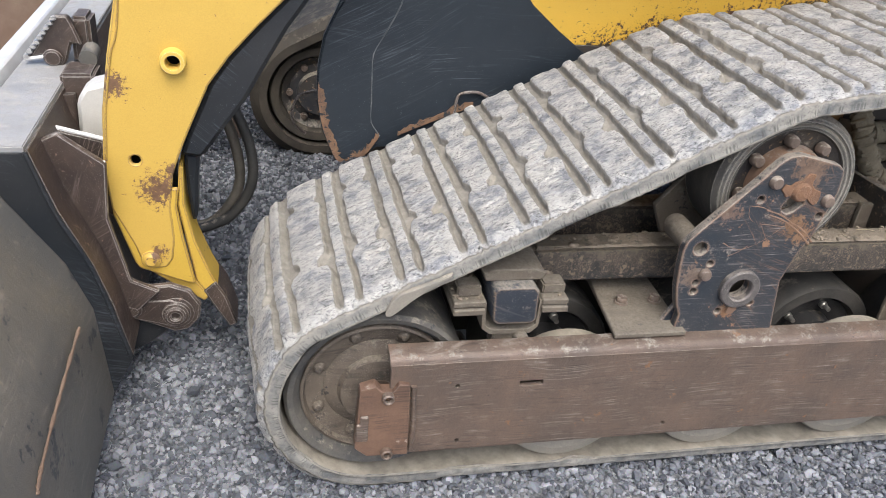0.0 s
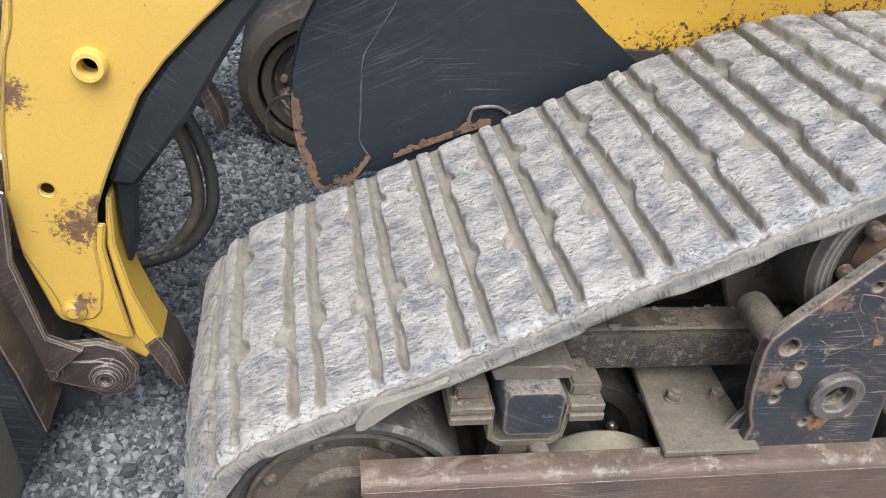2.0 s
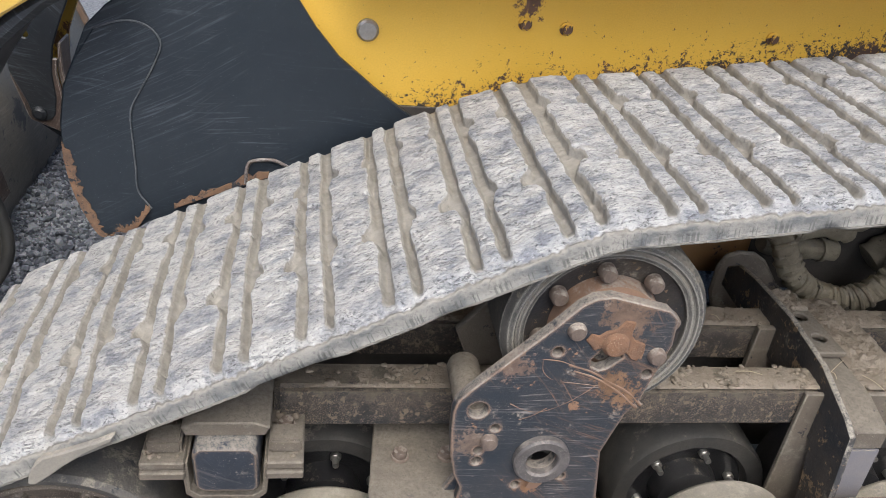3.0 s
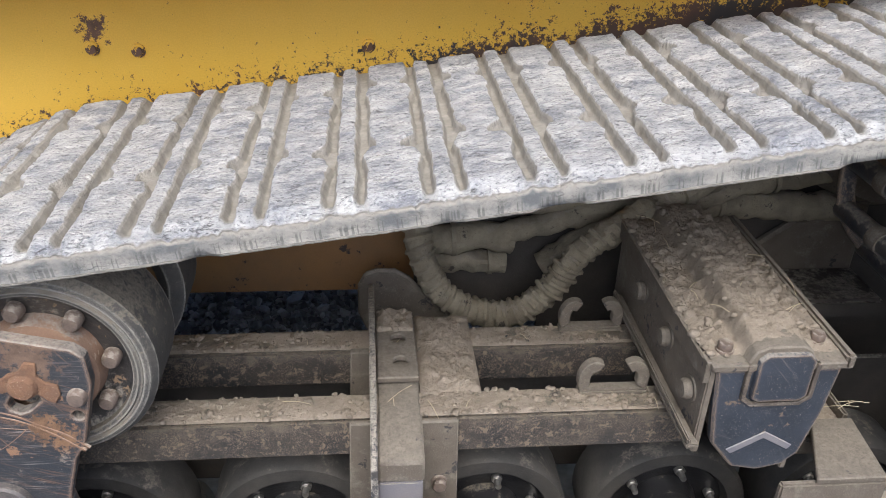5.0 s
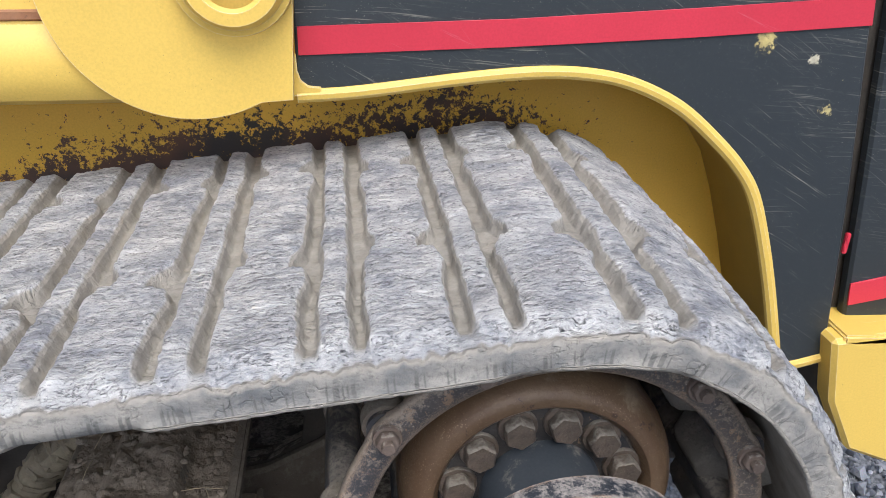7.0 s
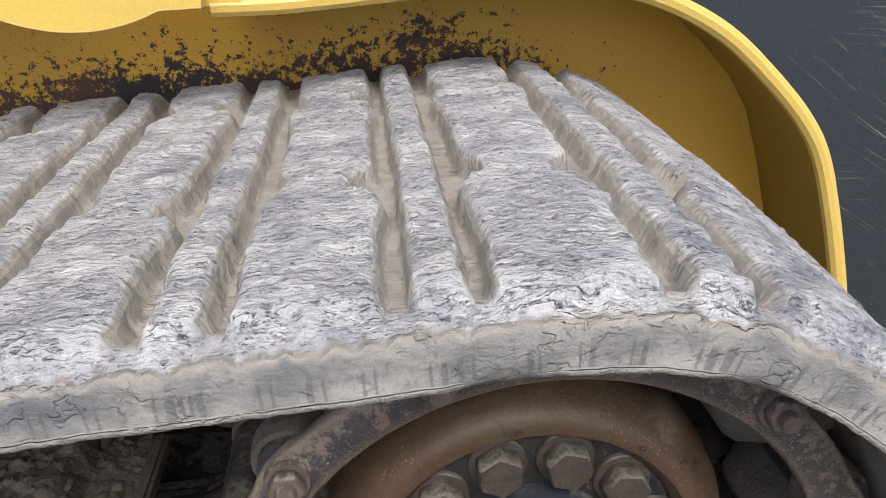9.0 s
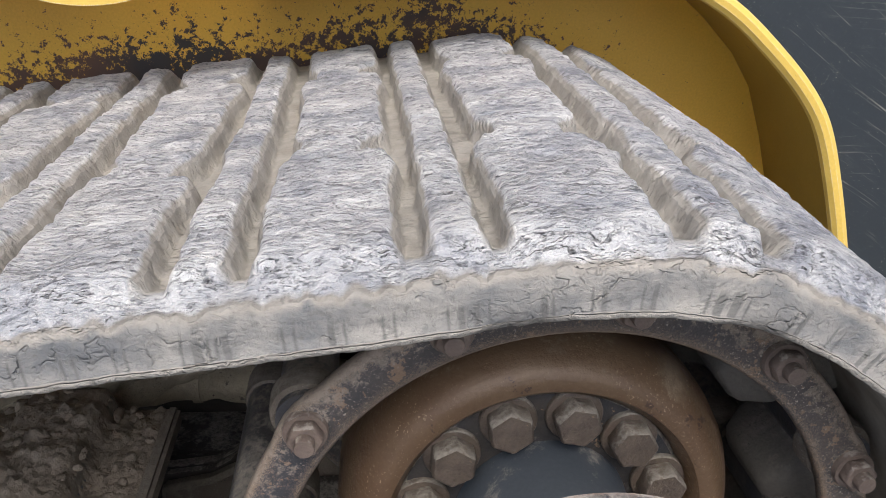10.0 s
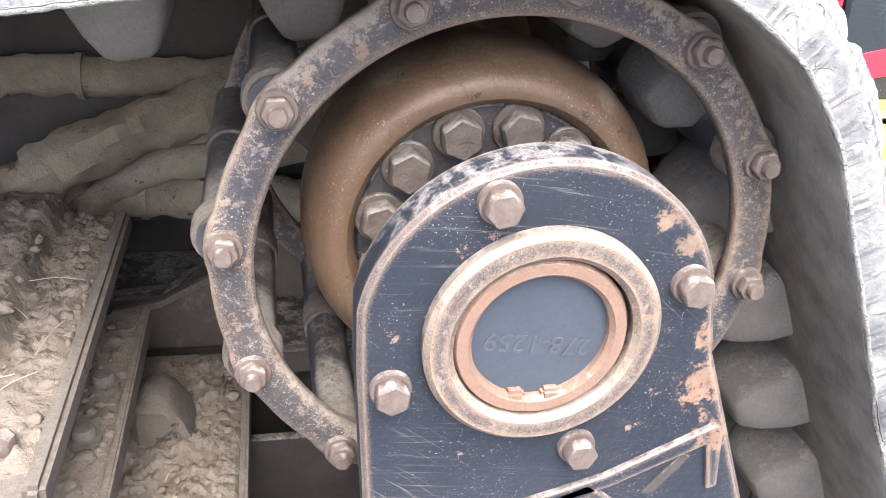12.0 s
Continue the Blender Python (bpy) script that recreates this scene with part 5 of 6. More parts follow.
# ---- loader body ----
def loader_body():
    b = thing("loader_body", (1.6, 2.1, 0.39), "yellow and black body of a compact track loader", "loader")
    # chassis side wall behind the track
    wall = [(0.62, 0.70), (3.02, 0.70), (3.02, 1.30), (0.62, 1.30), (0.55, 1.05)]
    part("chassis_side", plate(wall, 1.895, 1.91, (), 0.001), M_YELLOW_ROUGH, b, "chipped yellow chassis side wall")
    part("lower_side", plate([(0.62, 0.395), (1.56, 0.395), (1.56, 0.82), (1.10, 0.755), (0.90, 0.66), (0.62, 0.52)], 1.882, 1.892, (), 0.001), M_YELLOW_DULL, b, "dull dark yellow side with dust patches below the track")
    port = [(2.052, 0.425), (2.110, 0.432), (2.164, 0.465), (2.168, 0.512), (2.130, 0.542), (2.052, 0.532)]
    # shade-dark side; its rear part reaches down to hide the gravel beyond
    part("lower_side", plate([(1.56, 0.36), (1.80, 0.36), (1.82, 0.15), (2.72, 0.15), (2.72, 0.77), (2.62, 0.845), (2.57, 0.88), (2.50, 0.915), (2.30, 0.93), (1.56, 0.80)], 1.882, 1.892, [port], 0.001), M_DARK, b, "muddy chassis side with shade put into its colour")
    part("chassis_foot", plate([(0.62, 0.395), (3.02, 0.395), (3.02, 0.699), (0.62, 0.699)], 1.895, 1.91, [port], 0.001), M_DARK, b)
    # backing wall and floor added so that the port looks dark inside
    part("bay_backing", plate([(1.95, 0.42), (2.40, 0.42), (2.40, 0.80), (1.95, 0.80)], 2.02, 2.03, (), 0.001), M_FAR_SHADE, b, "dark backing added inside the chassis")
    part("bay_backing_floor", box(1.95, 2.40, 1.911, 2.019, 0.40, 0.41, 0.001), M_FAR_SHADE, b)
    # unseen plates added to close the body and keep sky light off the gravel
    part("belly", box(0.50, 2.95, 1.93, 2.90, 0.40, 0.42, 0.004), M_DARK, b, "added underside plate that shades the gravel")
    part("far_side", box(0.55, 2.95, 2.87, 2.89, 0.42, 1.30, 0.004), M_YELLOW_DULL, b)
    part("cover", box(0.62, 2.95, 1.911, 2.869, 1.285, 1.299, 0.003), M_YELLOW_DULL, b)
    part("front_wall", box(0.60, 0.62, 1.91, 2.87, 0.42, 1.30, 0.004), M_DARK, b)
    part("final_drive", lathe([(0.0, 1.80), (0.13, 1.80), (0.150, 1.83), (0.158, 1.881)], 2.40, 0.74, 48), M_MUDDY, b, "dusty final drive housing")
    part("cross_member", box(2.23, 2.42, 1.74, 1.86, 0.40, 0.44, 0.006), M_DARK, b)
    part("cross_member", plate([(2.05, 0.36), (2.42, 0.36), (2.42, 0.60), (2.30, 0.56), (2.19, 0.475), (2.11, 0.432), (2.05, 0.420)], 1.86, 1.881, (), 0.006), M_MUDDY, b)
    # black skirt at the front with a curved rear edge
    curve = [(0.66, 0.89), (0.70, 0.83), (0.739, 0.784), (0.80, 0.735), (0.875, 0.682), (0.96, 0.60), (0.96, 0.55)]
    skirt = [(0.338, 0.440), (0.310, 0.51), (0.298, 0.575), (0.299, 0.645), (0.311, 0.71), (0.332, 0.757), (0.354, 0.808), (0.385, 0.84), (0.45, 0.89)] + curve + [(0.80, 0.50), (0.426, 0.472), (0.40, 0.452)]
    part("skirt_plate", plate(skirt, 1.868, 1.881, (), 0.002), M_SKIRT, b, "scratched black skirt plate with rusty edge")
    fold = [(0.366, 0.805), (0.405, 0.819), (0.435, 0.819), (0.456, 0.806), (0.464, 0.786), (0.453, 0.757), (0.432, 0.717), (0.411, 0.676), (0.410, 0.624), (0.411, 0.576), (0.412, 0.532), (0.432, 0.499)]
    part("skirt_fold", plate(fold + [(0.40, 0.452), (0.341, 0.445), (0.312, 0.511), (0.300, 0.576), (0.301, 0.645), (0.313, 0.71), (0.334, 0.757)], 1.8635, 1.8685, (), 0.002), M_SKIRT, b)
    # thin paler tube that draws the highlight along the fold
    part("fold_edge", tube([(px, 1.8645, pz) for px, pz in fold], 0.0014, 8, 8), M_FOLD_LIGHT, b, "scuffed fold line with its highlight in the colour")
    # bare rust along the skirt's edges, with a ragged inner rim
    rust_rnd = random.Random(3)
    for line, depth in ((((0.300, 0.615), (0.301, 0.575), (0.313, 0.511), (0.341, 0.446), (0.365, 0.447)), (0.020, 0.004)), (((0.370, 0.452), (0.400, 0.456), (0.430, 0.497)), (-0.004, 0.022)), (((0.47, 0.502), (0.54, 0.533), (0.63, 0.570)), (-0.006, 0.018))):
        track_line = smooth_path([(px, 0, pz) for px, pz in line], 12)
        ragged = [(p.x + depth[0] * rust_rnd.uniform(0.30, 0.95) * min(1, 6 * k / len(track_line), 6 * (1 - k / len(track_line)) + 0.1), p.z + depth[1] * rust_rnd.uniform(0.30, 0.95)) for k, p in enumerate(track_line)]
        part("rusty_edge", plate([(p.x, p.z) for p in track_line] + ragged[::-1], 1.8605, 1.8632, (), 0.0), M_RUST_EDGE, b, "bare orange rust where paint wore off")
    for y, loop in ((2.05, ((0.31, 0.535), (0.272, 0.522), (0.255, 0.489), (0.260, 0.455), (0.285, 0.430))), (1.862, ((0.590, 0.555), (0.593, 0.586), (0.603, 0.598), (0.635, 0.601), (0.66, 0.590)))):
        part("tie_rod", tube([(px, y, pz) for px, pz in loop], 0.0032, 10, 8), M_COUPLER, b, "bent bare steel loop")
    for px, pz, kind in ((0.783, 0.825, 0), (1.112, 0.851, 1), (1.041, 0.854, 1), (1.481, 0.861, 1)):
        if kind == 0:
            part("cap_screw", lathe([(0, 1.884), (0.014, 1.884), (0.018, 1.888), (0.0185, 1.896)], px, pz, 24), M_ZINC, b, "zinc-plated round cap")
        else:
            bolt(b, B_WALL, px, 1.895, pz, 20)
    return b


def rear_panel(b):
    # rear fender: black panel with a yellow rolled edge round the arch
    arch = [(2.175, 1.034), (2.24, 1.040), (2.36, 1.058), (2.44, 1.066), (2.50, 1.064), (2.549, 1.053), (2.60, 1.030), (2.647, 0.995), (2.685, 0.960), (2.711, 0.925), (2.735, 0.87), (2.76, 0.80), (2.785, 0.72), (2.795, 0.69), (2.81, 0.683), (2.857, 0.695)]
    part("rear_panel", plate(arch + [(2.859, 0.703), (2.847, 0.808), (2.830, 0.939), (2.805, 1.107), (2.799, 1.156), (2.775, 1.45), (2.16, 1.45)], 1.732, 1.742, (), 0.002), M_DECAL, b, "charcoal decal panel with chips")
    rim = tube([(px, 1.736, pz - 0.004) for px, pz in arch], 0.0085, 10, 5)
    part("arch_edge", rim, M_YELLOW, b, "yellow rolled arch edge")
    inner = bmesh.new()
    rows = []
    for px, pz in arch:
        rows.append((inner.verts.new((px, 1.738, pz + 0.001)), inner.verts.new((px - 0.0, 1.896, pz + 0.001)), inner.verts.new((px, 1.896, pz + 0.006)), inner.verts.new((px, 1.738, pz + 0.006))))
    for p, q in zip(rows, rows[1:]):
        for i in range(4):
            inner.faces.new((p[i], p[(i + 1) % 4], q[(i + 1) % 4], q[i]))
    part("arch_liner", inner, M_YELLOW_SHADED, b)
    part("corner_fillet", plate([(2.168, 1.030), (2.168, 1.075), (2.174, 1.075), (2.1755, 1.057), (2.179, 1.047), (2.187, 1.0415), (2.20, 1.0405), (2.20, 1.032)], 1.7285, 1.7325, (), 0.001), M_YELLOW, b)
    part("stripe", plate([(2.177, 1.073), (2.4, 1.088), (2.6, 1.104), (2.803, 1.1235), (2.799, 1.1545), (2.6, 1.135), (2.4, 1.117), (2.176, 1.102)], 1.7295, 1.7325, (), 0.0003), M_RED, b, "red decal stripe")
    part("rear_door", plate([(2.892, 0.716), (3.30, 0.760), (3.30, 1.5), (2.80, 1.5), (2.841, 1.116), (2.865, 0.929), (2.884, 0.777)], 1.755, 1.775, (), 0.004), M_DECAL, b, "charcoal rear door")
    part("stripe", plate([(2.889, 0.758), (2.942, 0.769), (3.30, 0.837), (3.30, 0.870), (2.935, 0.801), (2.885, 0.790)], 1.7525, 1.7555, (), 0.0003), M_RED, b, "red decal stripe")
    part("light_strip", box(2.860, 2.866, 1.752, 1.758, 0.834, 0.862, 0.001), M_RED, b)
    # dark plate behind the gap, coloured as the shade in it
    part("gap_backing", plate([(2.79, 0.72), (2.93, 0.74), (2.86, 1.45), (2.74, 1.45)], 1.778, 1.786, (), 0.002), M_FAR_SHADE, b, "shade-dark plate behind the panel gap")
    part("bumper", plate([(2.845, 0.735), (2.93, 0.745), (3.2, 0.77), (3.2, 0.45), (2.91, 0.56), (2.865, 0.64)], 1.70, 1.74, (), 0.006), M_YELLOW, b, "yellow bumper wing")
    part("bumper_top", box(2.86, 3.2, 1.70, 1.90, 0.728, 0.742, 0.003), M_YELLOW, b)


def boom():
    a = thing("boom_arm", (1.6, 1.78, 0.99), "yellow boom arm with a round pivot plate", "boom")
    # a box arm with rounded lower edge
    prof = [(1.730, 1.22), (1.730, 1.088), (1.728, 1.078), (1.722, 1.070), (1.7155, 1.058), (1.713, 1.045), (1.7135, 1.030), (1.717, 1.015), (1.725, 1.003), (1.738, 0.996), (1.755, 0.994), (1.85, 0.994), (1.85, 1.22)]
    arm = plate(prof, 0.72, 2.03, (), 0.0, axis="x")
    for v in arm.verts:
        v.co.z += (v.co.x - 1.5) * 0.043 - (0.0 if v.co.z > 1.1 else 0.0)
    part("beam", arm, M_YELLOW, a, smooth=25)
    part("seam_strip", plate([(0.9, 1.056), (1.96, 1.101), (1.96, 1.112), (0.9, 1.067)], 1.726, 1.7315, (), 0.002), M_RUST_DULL, a, "rusty seam strip")
    part("pivot_plate", plate(circle(2.07, 1.15, 0.140, 36, 165, 300) + [(2.172, 1.032), (2.176, 1.30), (1.97, 1.30)], 1.706, 1.728, (), 0.004), M_YELLOW, a)
    part("pivot_boss", lathe([(0.03, 1.680), (0.034, 1.676), (0.046, 1.676), (0.050, 1.682), (0.052, 1.690), (0.058, 1.692), (0.060, 1.702)], 2.118, 1.155, 40), M_YELLOW, a)


# ---- lift arm, coupler, bucket ----
def lift_arm(far=False):
    """The lower end of a lift arm; the far one shows its black inner side."""
    label = "black inner side of the other loader arm with yellow edge" if far else "yellow loader arm end with rust patches and a bushing"
    a = thing("lift_arm", (0.0, 1.74, 0.10), label, "loader arm", "lift arms of the loader")
    face, back_face, toe_paint = (M_BLACK, M_YELLOW_ARM, M_COUPLER) if far else (M_YELLOW_ARM, M_BLACK, M_YELLOW_TOE)
    outline = [(-0.105, 0.49), (-0.099, 0.40), (-0.064, 0.315), (-0.054, 0.278), (-0.032, 0.262), (-0.008, 0.266), (0.005, 0.283), (0.012, 0.33), (0.009, 0.40), (0.018, 0.47), (0.033, 0.512), (0.048, 0.549), (0.068, 0.594), (0.093, 0.649), (0.131, 0.702), (0.182, 0.758), (0.231, 0.808), (0.288, 0.853), (0.42, 0.94), (0.42, 1.25), (-0.02, 1.25), (-0.055, 0.80), (-0.077, 0.70), (-0.095, 0.60)]
    part("side_plate", plate(outline, 1.733, 1.745, [circle(0.035, 0.695, 0.0125, 28), circle(-0.047, 0.501, 0.0095, 18)], 0.003), face, a, "" if far else "yellow paint worn to rust in patches", smooth=30)
    part("toe_plate", plate([(-0.099, 0.44), (-0.099, 0.386), (-0.068, 0.275), (-0.060, 0.262), (0.028, 0.225), (0.046, 0.222), (0.028, 0.33), (0.020, 0.40), (0.026, 0.44)], 1.7365, 1.748, (), 0.003), toe_paint, a)
    part("edge_strip", tube([(-0.098, 1.7325, 0.50), (-0.088, 1.7325, 0.60), (-0.070, 1.7325, 0.70), (-0.048, 1.7325, 0.80), (-0.014, 1.7325, 1.24)], 0.0022, 8, 10), toe_paint, a)
    part("bushing", lathe([(0.0127, 1.75), (0.0127, 1.718), (0.014, 1.715), (0.020, 1.715), (0.0225, 1.718), (0.024, 1.736)], 0.035, 0.695, 36), M_YELLOW, a)
    back = [(0.020, 0.40), (0.030, 0.33), (0.046, 0.222), (0.072, 0.18), (0.094, 0.20), (0.074, 0.245), (0.050, 0.315), (0.034, 0.40), (0.036, 0.482), (0.028, 0.482)]
    inner = [(p[0], p[1]) for p in back]
    part("rear_web", plate(inner, 1.7465, 1.83, (), 0.003), toe_paint, a)
    part("toe", plate([(-0.060, 0.262), (0.046, 0.222), (0.07, 0.185), (0.06, 0.17), (-0.02, 0.23)], 1.748, 1.762, (), 0.003), face, a)
    part("rust_toe", plate([(0.058, 0.20), (0.075, 0.165), (0.108, 0.105), (0.126, 0.112), (0.104, 0.185), (0.083, 0.222)], 1.744, 1.84, (), 0.004), M_COUPLER, a, "bare brown worn toe")
    part("pin_cap", lathe([(0, 1.721), (0.010, 1.721), (0.014, 1.725), (0.019, 1.727), (0.020, 1.736)], -0.036, 0.286, 24), face, a)
    under_web = [(0.034, 0.505), (0.050, 0.549), (0.070, 0.594), (0.095, 0.649), (0.133, 0.702), (0.184, 0.758), (0.233, 0.808), (0.290, 0.853), (0.42, 0.94), (0.445, 0.925), (0.338, 0.862), (0.277, 0.808), (0.238, 0.754), (0.198, 0.686), (0.161, 0.620), (0.117, 0.560), (0.074, 0.500)]
    if not far:
        part("rubber_guard", plate(under_web, 1.7455, 1.898, (), 0.008), M_BLACK, a, "black rubber guard along the arm")
    part("back_plate", plate(outline, 1.90, 1.912, (), 0.003), back_face, a)
    # web added to close the hollow arm, so that its hole stays dark
    part("front_web", plate([(-0.092, 0.49), (-0.086, 0.42), (-0.055, 0.33), (-0.048, 0.335), (-0.078, 0.42), (-0.083, 0.49), (-0.072, 0.60), (-0.055, 0.70), (-0.033, 0.80), (0.0, 1.24), (-0.008, 1.24), (-0.042, 0.80), (-0.064, 0.70), (-0.081, 0.60)], 1.7455, 1.899, (), 0.001), M_YELLOW_ARM, a)
    if not far:
        part("boot", plate([(0.038, 0.500), (0.066, 0.500), (0.060, 0.43), (0.056, 0.36), (0.046, 0.35), (0.040, 0.42)], 1.765, 1.83, (), 0.006), M_BLACK, a, "folded black rubber boot")
    return a


def mud_sheet(parent, x0, x1, y0, y1, height, depth, seed, mat=None, step=0.0028):
    """A crust of dry mud lying on a face: an uneven sheet that thins out at its rim; height gives the face below."""
    nx, ny = max(4, int((x1 - x0) / step)), max(4, int((y1 - y0) / step))
    verts, faces = [], []
    for i in range(nx + 1):
        for j in range(ny + 1):
            x, y = x0 + (x1 - x0) * i / nx, y0 + (y1 - y0) * j / ny
            p = Vector((x * 26, y * 26, seed))
            rim = min(1.0, 6.0 * min(i, nx - i) / nx, 9.0 * min(j, ny - j) / ny)
            lump = 0.45 + 0.6 * noise.noise(p) + 0.7 * max(0.0, noise.noise(p * 2.9)) + 0.6 * abs(noise.noise(p * 6.3)) + 0.3 * noise.noise(p * 13)
            verts.append((x, y, height(x, y) - 0.002 + depth * rim ** 0.6 * max(0.0, lump)))
    for i in range(nx):
        for j in range(ny):
            k = i * (ny + 1) + j
            faces.append((k, k + ny + 1, k + ny + 2, k + 1))
    me = bpy.data.meshes.new("mud_crust")
    me.from_pydata(verts, [], faces)
    me.materials.append(mat or M_MUD)
    me.polygons.foreach_set("use_smooth", [True] * len(faces))
    return tagged(under(new("mud_crust", me), parent), "dry tan mud crust", kind="stuff")


def coupler():
    c = thing("coupler", (-0.12, 1.75, 0.0), "brown worn quick coupler with pivot pins", "coupler")
    part("side_cheek", plate([(-0.205, 0.555), (-0.168, 0.572), (-0.092, 0.512), (-0.10, 0.40), (-0.072, 0.262), (-0.02, 0.235), (-0.065, 0.19), (-0.125, 0.215), (-0.175, 0.34), (-0.224, 0.505)], 1.69, 1.705, (), 0.003), M_COUPLER, c)
    part("worn_edge", tube([(-0.205, 1.6985, 0.551), (-0.178, 1.6985, 0.534), (-0.136, 1.6985, 0.525), (-0.095, 1.6985, 0.511)], 0.0045, 8, 6), M_BRIGHT, c, "bright worn edge")
    part("rear_cheek", plate([(-0.222, 0.550), (-0.190, 0.540), (-0.109, 0.518), (-0.10, 0.35), (-0.20, 0.42)], 1.785, 1.797, (), 0.003), M_COUPLER, c)
    part("worn_edge", tube([(-0.200, 1.791, 0.546), (-0.187, 1.791, 0.542), (-0.11, 1.791, 0.520)], 0.0045, 8, 6), M_BRIGHT, c, "bright worn edge")
    part("pocket_end", plate([(-0.215, 0.50), (-0.212, 0.548), (-0.185, 0.540), (-0.165, 0.515), (-0.158, 0.48)], 1.706, 1.784, (), 0.006), M_BUCKET_TOP, c, "scuffed grey casting")
    ear = [(-0.112, 0.222), (-0.057, 0.235), (-0.002, 0.240), (0.035, 0.225), (0.056, 0.189), (0.050, 0.155), (0.029, 0.131), (0.001, 0.124), (-0.042, 0.145), (-0.095, 0.166), (-0.109, 0.190)]
    link = part("link", plate(ear, 1.705, 1.722, (), 0.004), M_COUPLER, c, smooth=30)
    part("link_strap", plate([(-0.090, 0.205), (-0.002, 0.206), (0.022, 0.196), (0.033, 0.175), (0.024, 0.15), (0.002, 0.141), (-0.085, 0.168), (-0.098, 0.186)], 1.700, 1.7055, (), 0.0015), M_COUPLER, link, smooth=30)
    part("pin_boss", lathe([(0.008, 1.700), (0.008, 1.692), (0.011, 1.689), (0.017, 1.689), (0.020, 1.694), (0.026, 1.696), (0.029, 1.702), (0.036, 1.7035), (0.038, 1.71)], 0.005, 0.173, 40), M_COUPLER, link)
    part("pin_boss", lathe([(0, 1.692), (0.011, 1.692), (0.014, 1.696), (0.018, 1.698), (0.019, 1.71)], -0.077, 0.187, 28), M_COUPLER, link)
    part("lower_cheek", plate([(-0.152, 0.242), (-0.10, 0.20), (-0.011, 0.121), (-0.047, 0.091), (-0.092, 0.065), (-0.128, 0.064), (-0.145, 0.111)], 1.7225, 1.735, (), 0.004), M_BLACK, c)
    part("latch_block", box(-0.205, -0.14, 1.93, 2.02, 0.52, 0.60, 0.006), M_COUPLER, c)
    part("latch_block", box(-0.20, -0.16, 2.06, 2.14, 0.58, 0.68, 0.008), M_COUPLER, c)
    part("latch_spring", tube([(-0.235, 2.03, 0.60), (-0.235, 2.20, 0.625)], 0.015, 12, 40, 0.005, 0.013), M_COUPLER, c)
    lever = [(-0.225, 0.686), (-0.198, 0.687), (-0.188, 0.664), (-0.176, 0.626), (-0.197, 0.630), (-0.210, 0.592), (-0.226, 0.571), (-0.211, 0.527), (-0.229, 0.511), (-0.238, 0.561), (-0.239, 0.607), (-0.284, 0.596), (-0.278, 0.606), (-0.252, 0.644)]
    lever_part = part("latch_lever", plate(lever, 2.04, 2.062, (), 0.004), M_COUPLER, c)
    for k in range(9):
        f = k / 8
        part("tooth", box(-0.286 + 0.062 * f - 0.006, -0.286 + 0.062 * f + 0.006, 2.030, 2.052, 0.602 + 0.080 * f - 0.0035, 0.602 + 0.080 * f + 0.0035, 0.002), M_BUCKET_TOP, lever_part)
    part("latch_tip", tube([(-0.290, 2.038, 0.597), (-0.262, 2.036, 0.601), (-0.240, 2.036, 0.608)], 0.0035, 8, 6), M_BRIGHT, lever_part, "bright worn edge")
    part("latch_pin", tube([(-0.16, 2.0, 0.61), (-0.16, 2.05, 0.615)], 0.018, 18, 3), M_BUCKET, c)
    part("pale_casting", box(-0.12, -0.07, 2.02, 2.10, 0.58, 0.66, 0.014), M_RAG, c, "pale dusty casting")
    part("cylinder", tube([(-0.19, 1.90, 0.40), (-0.192, 1.92, 0.565)], 0.016, 18, 3), M_COUPLER, c)
    part("pale_casting", plate([(-0.172, 0.46), (-0.168, 0.562), (-0.150, 0.590), (-0.105, 0.602), (-0.08, 0.59), (-0.08, 0.44)], 1.88, 1.95, (), 0.008), M_RAG, c, "pale dusty casting")


